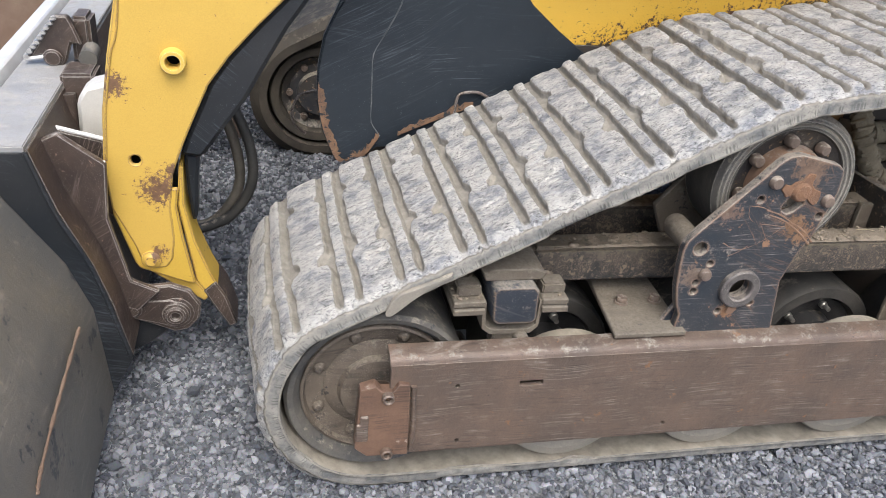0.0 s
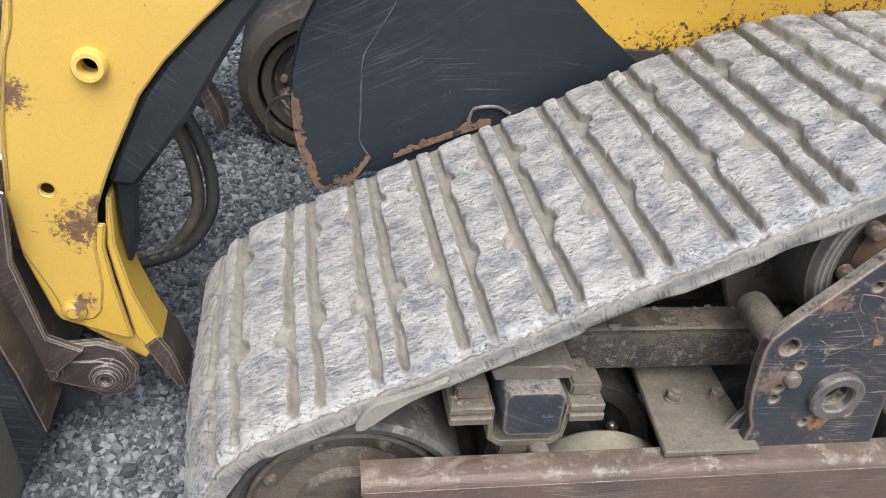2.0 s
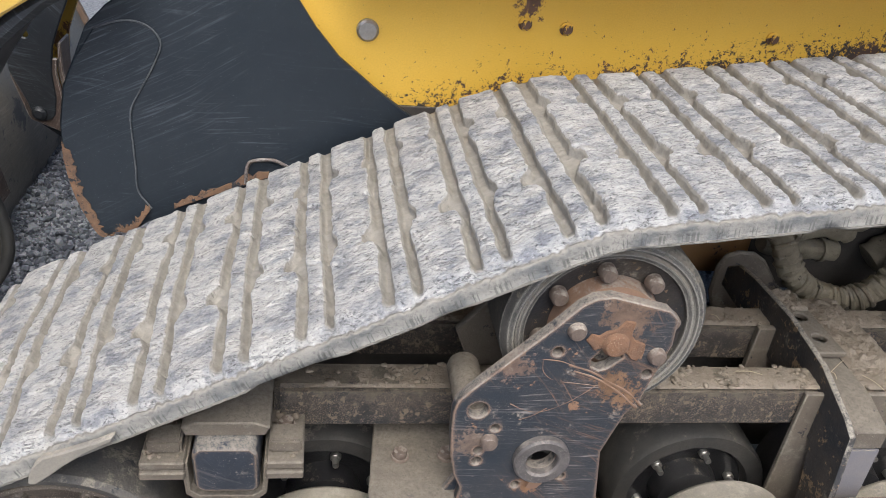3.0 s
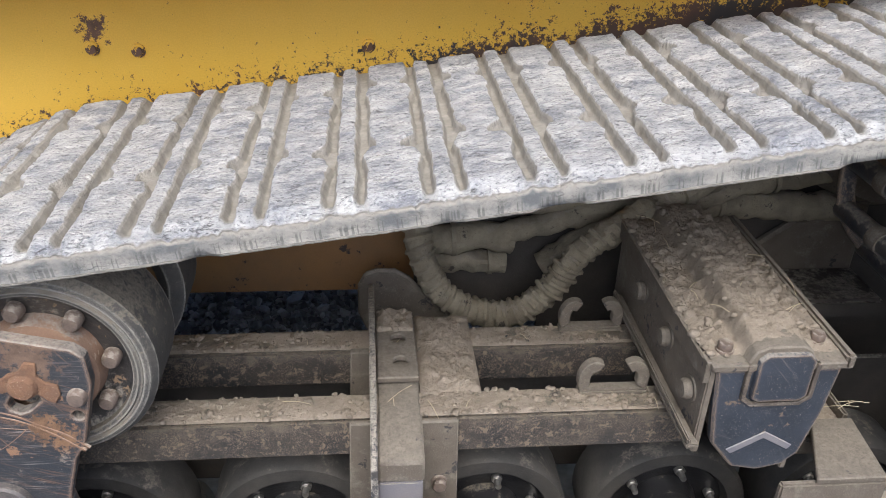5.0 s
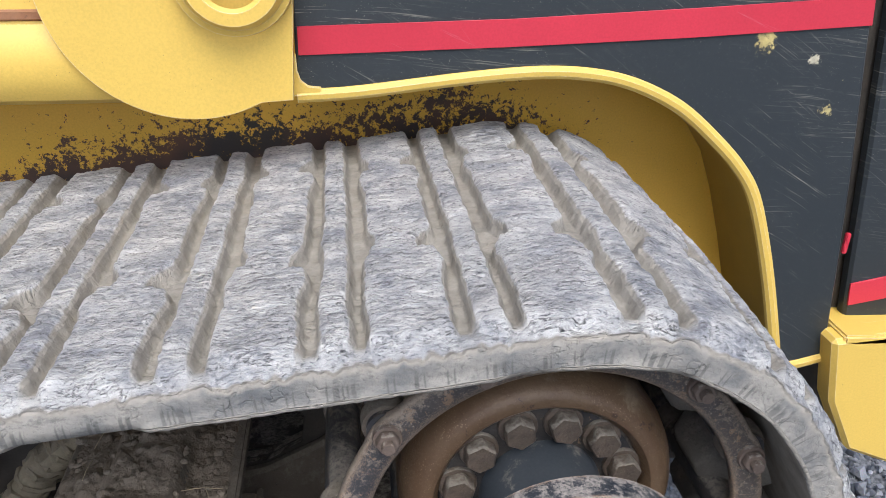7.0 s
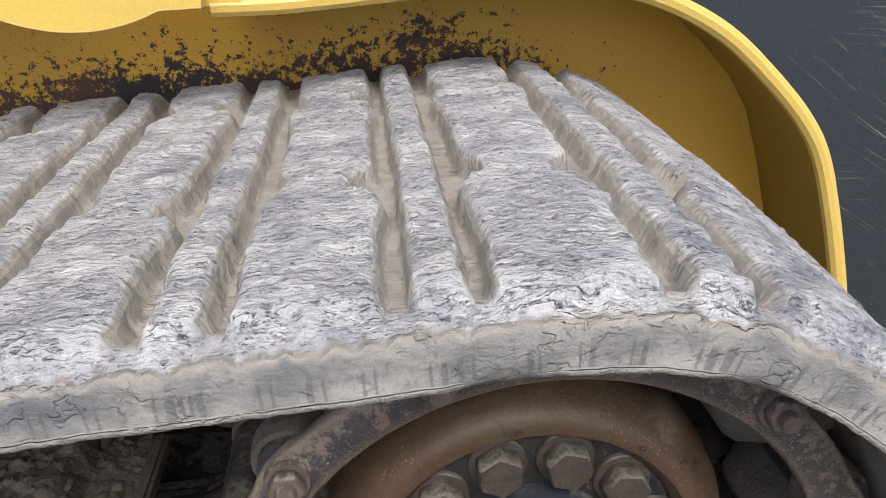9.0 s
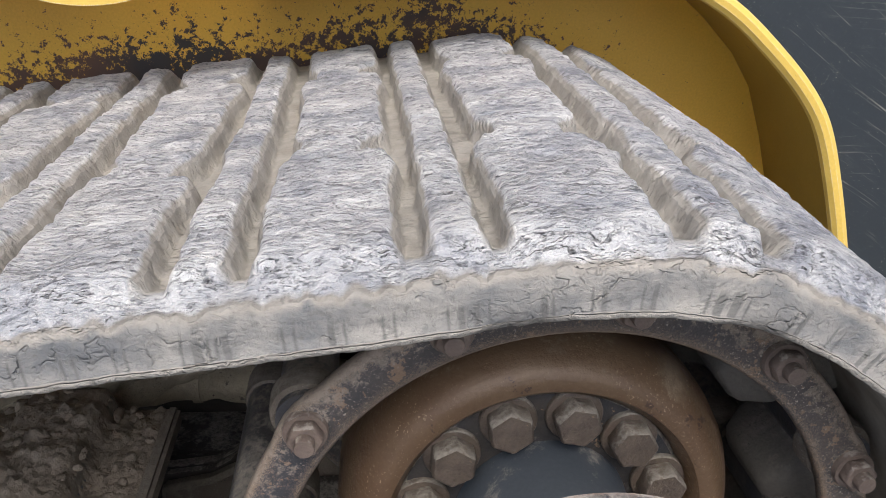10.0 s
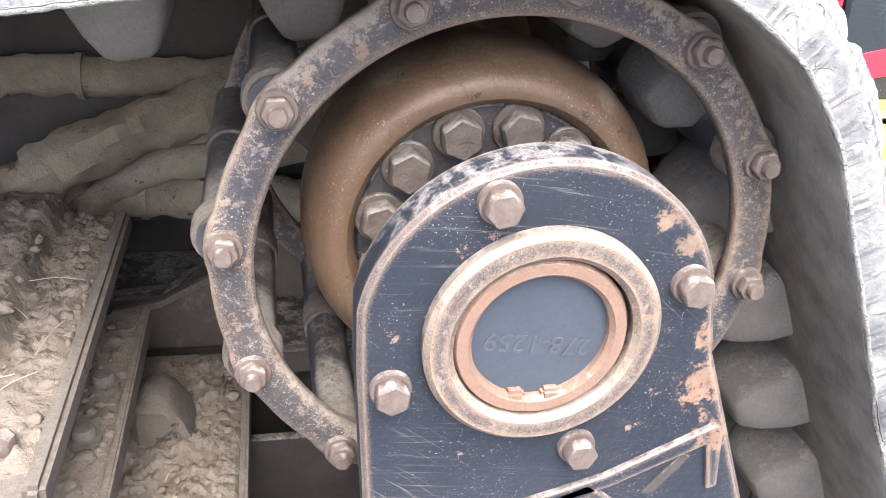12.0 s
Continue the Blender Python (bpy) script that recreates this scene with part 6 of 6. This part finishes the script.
def bucket():
    b = thing("bucket", (-0.4, 1.6, 0.0), "dark worn steel bucket with bright top edge", "bucket")
    back = [(-0.130, 0.0), (-0.112, 0.06), (-0.128, 0.26), (-0.165, 0.36), (-0.235, 0.47), (-0.30, 0.575), (-0.315, 0.575), (-0.25, 0.46), (-0.18, 0.34), (-0.142, 0.25), (-0.128, 0.06), (-0.16, 0.0)]
    part("back", plate(back, 0.95, 3.70, (), 0.002), M_BUCKET, b)
    part("top_flange", box(-0.305, -0.200, 1.60, 3.10, 0.572, 0.584, 0.002), M_BUCKET_TOP, b, "scuffed grey steel top flange")
    part("top_edge", plate([(-0.348, 0.575), (-0.346, 0.604), (-0.314, 0.604), (-0.307, 0.575)], 1.0, 3.70, (), 0.004), M_BRIGHT, b, "bright polished top edge")
    part("floor", box(-1.05, -0.16, 0.96, 3.69, 0.0, 0.025, 0.003), M_BUCKET_IN, b, "brown scraped bucket floor")
    part("side", plate([(-0.95, 0.0), (-0.13, 0.0), (-0.12, 0.3), (-0.25, 0.58), (-0.35, 0.58)], 0.95, 0.97, (), 0.003), M_BUCKET, b)
    part("side", plate([(-1.25, 0.0), (-0.13, 0.0), (-0.12, 0.3), (-0.25, 0.60), (-0.70, 0.60)], 3.68, 3.70, (), 0.003), M_BUCKET_IN, b)
    part("rib", plate([(-0.120, 0.04), (-0.070, 0.138), (-0.095, 0.26), (-0.119, 0.345), (-0.165, 0.458), (-0.198, 0.574), (-0.30, 0.574), (-0.235, 0.468), (-0.165, 0.356), (-0.132, 0.26)], 1.60, 1.612, (), 0.003), M_BLACK, b, "blue-black mounting plate end")
    part("rib_lip", tube([(-0.072, 1.600, 0.145), (-0.12, 1.599, 0.345), (-0.166, 1.599, 0.458), (-0.199, 1.600, 0.574)], 0.005, 8, 8), M_BLACK, b)
    part("mount_face", plate([(-0.070, 0.138), (-0.095, 0.26), (-0.119, 0.345), (-0.165, 0.458), (-0.198, 0.574), (-0.215, 0.574), (-0.18, 0.458), (-0.134, 0.345), (-0.11, 0.26), (-0.085, 0.138)], 1.612, 2.60, (), 0.002), M_COUPLER, b)
    part("weld_line", tube([(-0.128, 1.135, 0.262), (-0.128, 1.165, 0.276), (-0.129, 1.29, 0.288), (-0.130, 1.49, 0.294)], 0.0028, 8, 12, 0.0008, 0.01), M_BUCKET_IN, b)


# ---- hoses and far parts ----
def hoses():
    h = thing("hydraulic_hose", (0.1, 1.92, 0.28), "black hydraulic hose looping down behind the loader arm", "hose", "hydraulic hoses")
    part("hose", tube([(0.09, 1.94, 0.60), (0.125, 1.93, 0.545), (0.157, 1.93, 0.46), (0.165, 1.93, 0.385), (0.150, 1.93, 0.33), (0.112, 1.93, 0.278), (0.062, 1.93, 0.253), (0.015, 1.92, 0.250), (-0.01, 1.90, 0.29)], 0.0115, 14, 10), M_HOSE, h)
    h2 = thing("hydraulic_hose", (0.1, 1.96, 0.28), "black hydraulic hose looping down behind the loader arm", "hose", "hydraulic hoses")
    part("hose", tube([(0.075, 1.97, 0.57), (0.104, 1.965, 0.512), (0.126, 1.96, 0.447), (0.136, 1.96, 0.379), (0.127, 1.96, 0.323), (0.088, 1.955, 0.266), (0.045, 1.95, 0.245), (0.0, 1.93, 0.262)], 0.0115, 14, 10), M_HOSE_WORN, h2)
    m = thing("wrapped_hose", (1.75, 1.78, 0.40), "mud-caked hose in spiral wrap sagging behind the frame", "hose", "muddy hoses")
    sag = [(1.56, 1.84, 0.60), (1.565, 1.80, 0.53), (1.60, 1.78, 0.455), (1.66, 1.77, 0.417), (1.73, 1.765, 0.413), (1.79, 1.765, 0.455), (1.845, 1.77, 0.53), (1.92, 1.78, 0.585), (2.01, 1.79, 0.635), (2.12, 1.82, 0.68), (2.28, 1.85, 0.725)]
    part("hose", tube(sag, 0.0225, 16, 26, 0.0, 0.02, rough=0.006), M_HOSE_MUD, m)
    # spiral wrap round the hose
    line = smooth_path(sag[:-2], 40)
    coil, run = [], 0.0
    for i in range(1, len(line)):
        d = (line[i] - line[i - 1])
        run += d.length
        d.normalize()
        side = d.cross(Vector((0, 1, 0.2))).normalized()
        other = d.cross(side)
        ang = 2 * math.pi * run / 0.0185
        coil.append(line[i] + (side * math.cos(ang) + other * math.sin(ang)) * (0.0232 + 0.0035 * noise.noise(Vector((run * 60, 0.3, 1)))))
    part("spiral_wrap", tube(coil[::2], 0.0052, 6, 2), M_HOSE_MUD, m)
    part("end_sleeve", tube(sag[-3:], 0.029, 14, 10, 0.001, 0.03, rough=0.012), M_HOSE_MUD, m, "dusty cloth sleeve")
    lines = (([(1.60, 0.70), (1.98, 0.722), (2.10, 0.722), (2.34, 0.735)], 1.86, 0.021, 2.055, 0.722), ([(1.70, 0.52), (1.95, 0.592), (2.05, 0.630), (2.13, 0.658), (2.36, 0.682)], 1.855, 0.022, 2.0, 0.612),
             ([(1.95, 0.55), (2.04, 0.578), (2.12, 0.625), (2.30, 0.655)], 1.83, 0.018, 2.2, 0.64), ([(2.0, 0.575), (2.10, 0.592), (2.2, 0.585), (2.36, 0.58)], 1.845, 0.027, 2.11, 0.592), ([(1.58, 0.64), (1.75, 0.585), (1.9, 0.60)], 1.87, 0.024, 1.7, 0.60), ([(1.55, 0.525), (1.62, 0.513), (1.68, 0.523), (1.74, 0.512)], 1.86, 0.027, 1.63, 0.515),
             ([(1.57, 0.475), (1.65, 0.466), (1.73, 0.462)], 1.865, 0.021, 1.70, 0.464), ([(1.80, 0.455), (1.86, 0.50), (1.92, 0.545), (1.97, 0.575)], 1.85, 0.030, 1.88, 0.515))
    for pts, y, r, tx, tz in lines:
        q = thing("muddy_hose", (pts[0][0], y, pts[0][1]), "dust-coated hose running along the chassis", "hose", "muddy hoses")
        part("hose", tube([(px, y, pz) for px, pz in pts], r, 18, 34, 0.001, 0.05, rough=0.006), M_HOSE_MUD, q)
        part("tie", lathe([(r + 0.001, -0.004), (r + 0.0045, -0.004), (r + 0.0045, 0.004), (r + 0.001, 0.004)], 0, 0, 16), M_HOSE_MUD, q, at=Matrix.Translation((tx, y, tz)) @ pose(0, 0, 0, 0, 0, 90))


def far_side():
    y0, y1 = 2.90, 3.37
    path, total = belt_path(0.02)
    b = bmesh.new()
    rings = [[b.verts.new((x + nx * q, y, z + nz * q)) for y, q in ((y0, 0.0), (y0 - 0.001, 0.026), (y0 + 0.03, 0.056), (y1, 0.056), (y1, 0.0))] for x, z, nx, nz, s in path]
    for i in range(len(rings)):
        p, q = rings[i], rings[(i + 1) % len(rings)]
        for j in range(5):
            b.faces.new((p[j], p[(j + 1) % 5], q[(j + 1) % 5], q[j]))
    t = thing("far_rubber_track", (1.4, 3.1, 0.0), "dusty rubber track on the other side of the loader, shade in its colour", "track")
    # belt, lugs and tyre carry the far side's shade in their colour
    part("belt", b, M_FAR_SHADE, t)
    knob = finish(box(-0.03, 0.03, -0.04, 0.04, -0.05, 0.004, 0.012), "drive_lug", M_FAR_SHADE)
    for k in range(TEETH):
        x, z, nx, nz, s = min(path, key=lambda p: abs(p[4] - (k + 0.42) * total / TEETH))
        part("drive_lug", knob, None, t, at=Matrix.Translation((x, 3.06, z)) @ pose(0, 0, 0, 0, math.degrees(math.atan2(nx, nz)), 0))
    w = thing("far_idler_wheel", (IDLER[0], 3.1, 0.05), "dusty idler wheel inside the other track, shade in its colour", "wheel")
    x, z = IDLER[0], IDLER[1]
    part("tyre", lathe([(0.125, 2.96), (0.135, 2.925), (0.160, 2.92), (0.166, 2.93), (0.166, 3.2), (0.1, 3.2)], x, z, 56), M_FAR_SHADE, w)
    part("rim", lathe([(0.13, 2.97), (0.125, 2.945), (0.10, 2.96), (0.075, 2.955), (0.07, 2.93), (0.0, 2.93)], x, z, 48), M_MUDBLACK, w)
    for i in range(6):
        part("bolt", B_PLATE, None, w, at=pose(x + 0.098 * math.cos(i * 1.047), 2.957, z + 0.098 * math.sin(i * 1.047)))


M_RUST_EDGE = material("orange_edge_rust", (0.225, 0.130, 0.074), 0.8, blotch=(0.12, 0.078, 0.055), chips=((0.022, 0.028, 0.034), 0.10, 45.0), speckle=((0.30, 0.20, 0.13), 0.03), bump=0.6, blotch_scale=30.0)
M_YELLOW_TOE = material("rust_eaten_yellow_paint", (0.60, 0.395, 0.065), 0.45, blotch=(0.56, 0.365, 0.06), chips=((0.15, 0.085, 0.05), 0.04, 17.0), bump=0.15, blotch_scale=3.0, edge=((0.17, 0.10, 0.065), 0.004))
M_RUST_DULL = material("brown_rust", (0.26, 0.12, 0.06), 0.8, blotch=(0.33, 0.17, 0.09), chips=((0.05, 0.04, 0.04), 0.06, 30.0), bump=0.4, blotch_scale=25.0)
M_GREYBLUE_WORN = material("bare_grey_channel", (0.16, 0.155, 0.17), 0.55, blotch=(0.22, 0.20, 0.19), dust=(TAN, 0.2), bump=0.2)
M_YELLOW_ARM = material("worn_yellow_arm_paint", (0.60, 0.395, 0.085), 0.42, blotch=(0.56, 0.36, 0.075), chips=((0.15, 0.08, 0.05), 0.012, 34.0), spots=((-0.010, 0.440, 0.070, (0.20, 0.115, 0.07)), (-0.075, 0.648, 0.05, (0.20, 0.115, 0.07)), (0.02, 0.475, 0.04, (0.20, 0.115, 0.07)), (-0.02, 0.30, 0.032, (0.20, 0.115, 0.07))), bump=0.1, blotch_scale=3.0, edge=((0.22, 0.14, 0.09), 0.003))
# skirt black made paler for the fold's highlight, with scuff specks
M_FOLD_LIGHT = material("scuffed_fold_highlight", (0.05, 0.055, 0.06), 0.45, blotch=(0.15, 0.155, 0.16), speckle=((0.4, 0.4, 0.4), 0.05), bump=0.1, blotch_scale=25.0)
M_SKIRT = material("scratched_blue_black_skirt", (0.016, 0.022, 0.029), 0.42, blotch=(0.026, 0.033, 0.041), streaks=((0.095, 0.105, 0.12), 0.17), streak_size=1.4, speckle=((0.32, 0.33, 0.34), -0.03), bump=0.10, blotch_scale=3.5, streak_turn=28.0)


def ground():
    bm = bmesh.new()
    bmesh.ops.create_grid(bm, x_segments=2, y_segments=2, size=400)
    g = new("ground", finish(bm, "ground", gravel_material()))
    tagged(g, "grey crushed stone gravel yard", "gravel", kind="structure")
    ico = bmesh.new()
    bmesh.ops.create_icosphere(ico, subdivisions=1, radius=1.0)
    base = np.array([v.co[:] for v in ico.verts])
    tri = np.array([[v.index for v in f.verts] for f in ico.faces])
    ico.free()
    rng = np.random.default_rng(5)
    boxes = [(-0.35, 0.55, 1.70, 3.0, 30000, 0.0048), (-0.3, 0.75, 3.0, 4.2, 9000, 0.0058), (-0.32, 0.35, 1.02, 1.72, 19000, 0.0044), (0.3, 1.9, 1.0, 1.36, 15000, 0.0045), (0.7, 1.7, 2.0, 3.0, 6000, 0.0075), (2.6, 4.2, 1.9, 3.6, 9000, 0.0085)]
    vs, fs, n = [], [], 0
    for x0, x1, y0, y1, count, size in boxes:
        px, py = rng.uniform(x0, x1, count), rng.uniform(y0, y1, count)
        stray = (rng.uniform(0, 1, count) < 0.35) * 1.0
        px, py = px + stray * rng.normal(0, 0.22, count), py + stray * rng.normal(0, 0.22, count)
        s = size * np.exp(rng.normal(0, 0.33, count))
        stretch = rng.uniform(0.6, 1.4, (count, 1, 3)) * np.array([1, 1, 0.9])
        jit = 1 + 0.28 * rng.normal(0, 1, (count, len(base), 1)).clip(-1.5, 1.5)
        pts = base[None] * jit * stretch * s[:, None, None]
        a, t = rng.uniform(0, 6.28, count), rng.uniform(-0.6, 0.6, count)
        ca, sa, ct, st = np.cos(a)[:, None], np.sin(a)[:, None], np.cos(t)[:, None], np.sin(t)[:, None]
        X, Y, Z = pts[..., 0], pts[..., 1], pts[..., 2]
        X, Z = X * ct - Z * st, X * st + Z * ct
        X, Y = X * ca - Y * sa, X * sa + Y * ca
        q = np.stack([X + px[:, None], Y + py[:, None], Z + (s * rng.uniform(-0.3, 1.3, count))[:, None]], -1)
        vs.append(q.reshape(-1, 3))
        fs.append((tri[None] + (n + np.arange(count) * len(base))[:, None, None]).reshape(-1, 3))
        n += count * len(base)
    me = bpy.data.meshes.new("gravel_stones")
    me.from_pydata(np.concatenate(vs).tolist(), [], np.concatenate(fs).tolist())
    me.materials.append(stone_material())
    tagged(new("gravel_stones", me), "loose angular grey gravel stones on the ground", "gravel", kind="stuff")


def gravel_material():
    m = material("gravel_bed", (0.09, 0.093, 0.10), 0.95, blotch=(0.29, 0.295, 0.305), bump=1.0, grain=120.0, blotch_scale=85.0, spec=0.2)
    return m


def stone_material():
    m = bpy.data.materials.new("crushed_stone")
    m.use_nodes = True
    nt = m.node_tree
    bsdf = nt.nodes["Principled BSDF"]
    isl = nt.nodes.new("ShaderNodeNewGeometry").outputs["Random Per Island"]
    r = nt.nodes.new("ShaderNodeValToRGB")
    r.color_ramp.elements[0].color, r.color_ramp.elements[1].color = (0.085, 0.094, 0.112, 1), (0.40, 0.412, 0.44, 1)
    e = r.color_ramp.elements.new(0.5)
    e.color = (0.185, 0.196, 0.222, 1)
    nt.links.new(isl, r.inputs[0])
    n = nt.nodes.new("ShaderNodeTexNoise")
    n.inputs["Scale"].default_value, n.inputs["Detail"].default_value = 300, 6
    nt.links.new(nt.nodes.new("ShaderNodeTexCoord").outputs["Object"], n.inputs["Vector"])
    mx = nt.nodes.new("ShaderNodeMix")
    mx.data_type, mx.blend_type = "RGBA", "MULTIPLY"
    mx.inputs["Factor"].default_value = 0.5
    nt.links.new(r.outputs[0], mx.inputs["A"])
    nt.links.new(n.outputs["Color"], mx.inputs["B"])
    nt.links.new(mx.outputs["Result"], bsdf.inputs["Base Color"])
    bsdf.inputs["Roughness"].default_value = 0.85
    b = nt.nodes.new("ShaderNodeBump")
    b.inputs["Strength"].default_value, b.inputs["Distance"].default_value = 0.5, 0.002
    nt.links.new(n.outputs["Fac"], b.inputs["Height"])
    nt.links.new(b.outputs[0], bsdf.inputs["Normal"])
    return m


def straws(parent, spots, seed):
    rnd = random.Random(seed)
    b = None
    for x, y, z in spots:
        a, l = rnd.uniform(0, 6.28), rnd.uniform(0.015, 0.05)
        p = Vector((x, y, z))
        d = Vector((math.cos(a) * l, math.sin(a) * l, rnd.uniform(-0.2, 0.35) * l))
        b = tube([p, p + d * 0.5 + Vector((0, 0, 0.003)), p + d], 0.0005, 5, 3, bm=b)
    tagged(part("straw", b, M_STRAW, parent, "dry straw bits"), kind="stuff")


M_STRAW = material("dry_straw", (0.50, 0.42, 0.28), 0.8, bump=0.1)

# ---- the place ----
ground()
body = loader_body()
rear_panel(body)
boom()
lift_arm()
other_arm = lift_arm(far=True)
other_arm.matrix_basis = Matrix.Translation((0, 1.06, 0)) @ other_arm.matrix_basis
coupler()
bucket()
rubber_track()
frame_thing = track_frame()
deck_plates(frame_thing)
idler_wheel()
for k in range(7):
    road_wheel(0.735 + 0.309 * k)
carrier_wheel()
carrier_bracket()
front_axle()
beam = rear_axle()
rs = random.Random(14)
straws(beam, [(rs.uniform(1.92, 2.09), rs.uniform(1.38, 1.72), 0.612 + rs.uniform(0, 0.02)) for k in range(16)] + [(rs.uniform(2.11, 2.21), rs.uniform(1.43, 1.58), 0.458) for k in range(6)], 3)
straws(frame_thing, [(rs.uniform(1.2, 1.94), rs.choice((1.47, 1.48, 1.64)), 0.456) for k in range(9)], 6)
drive_sprocket()
sprocket_support()
hoses()
far_side()
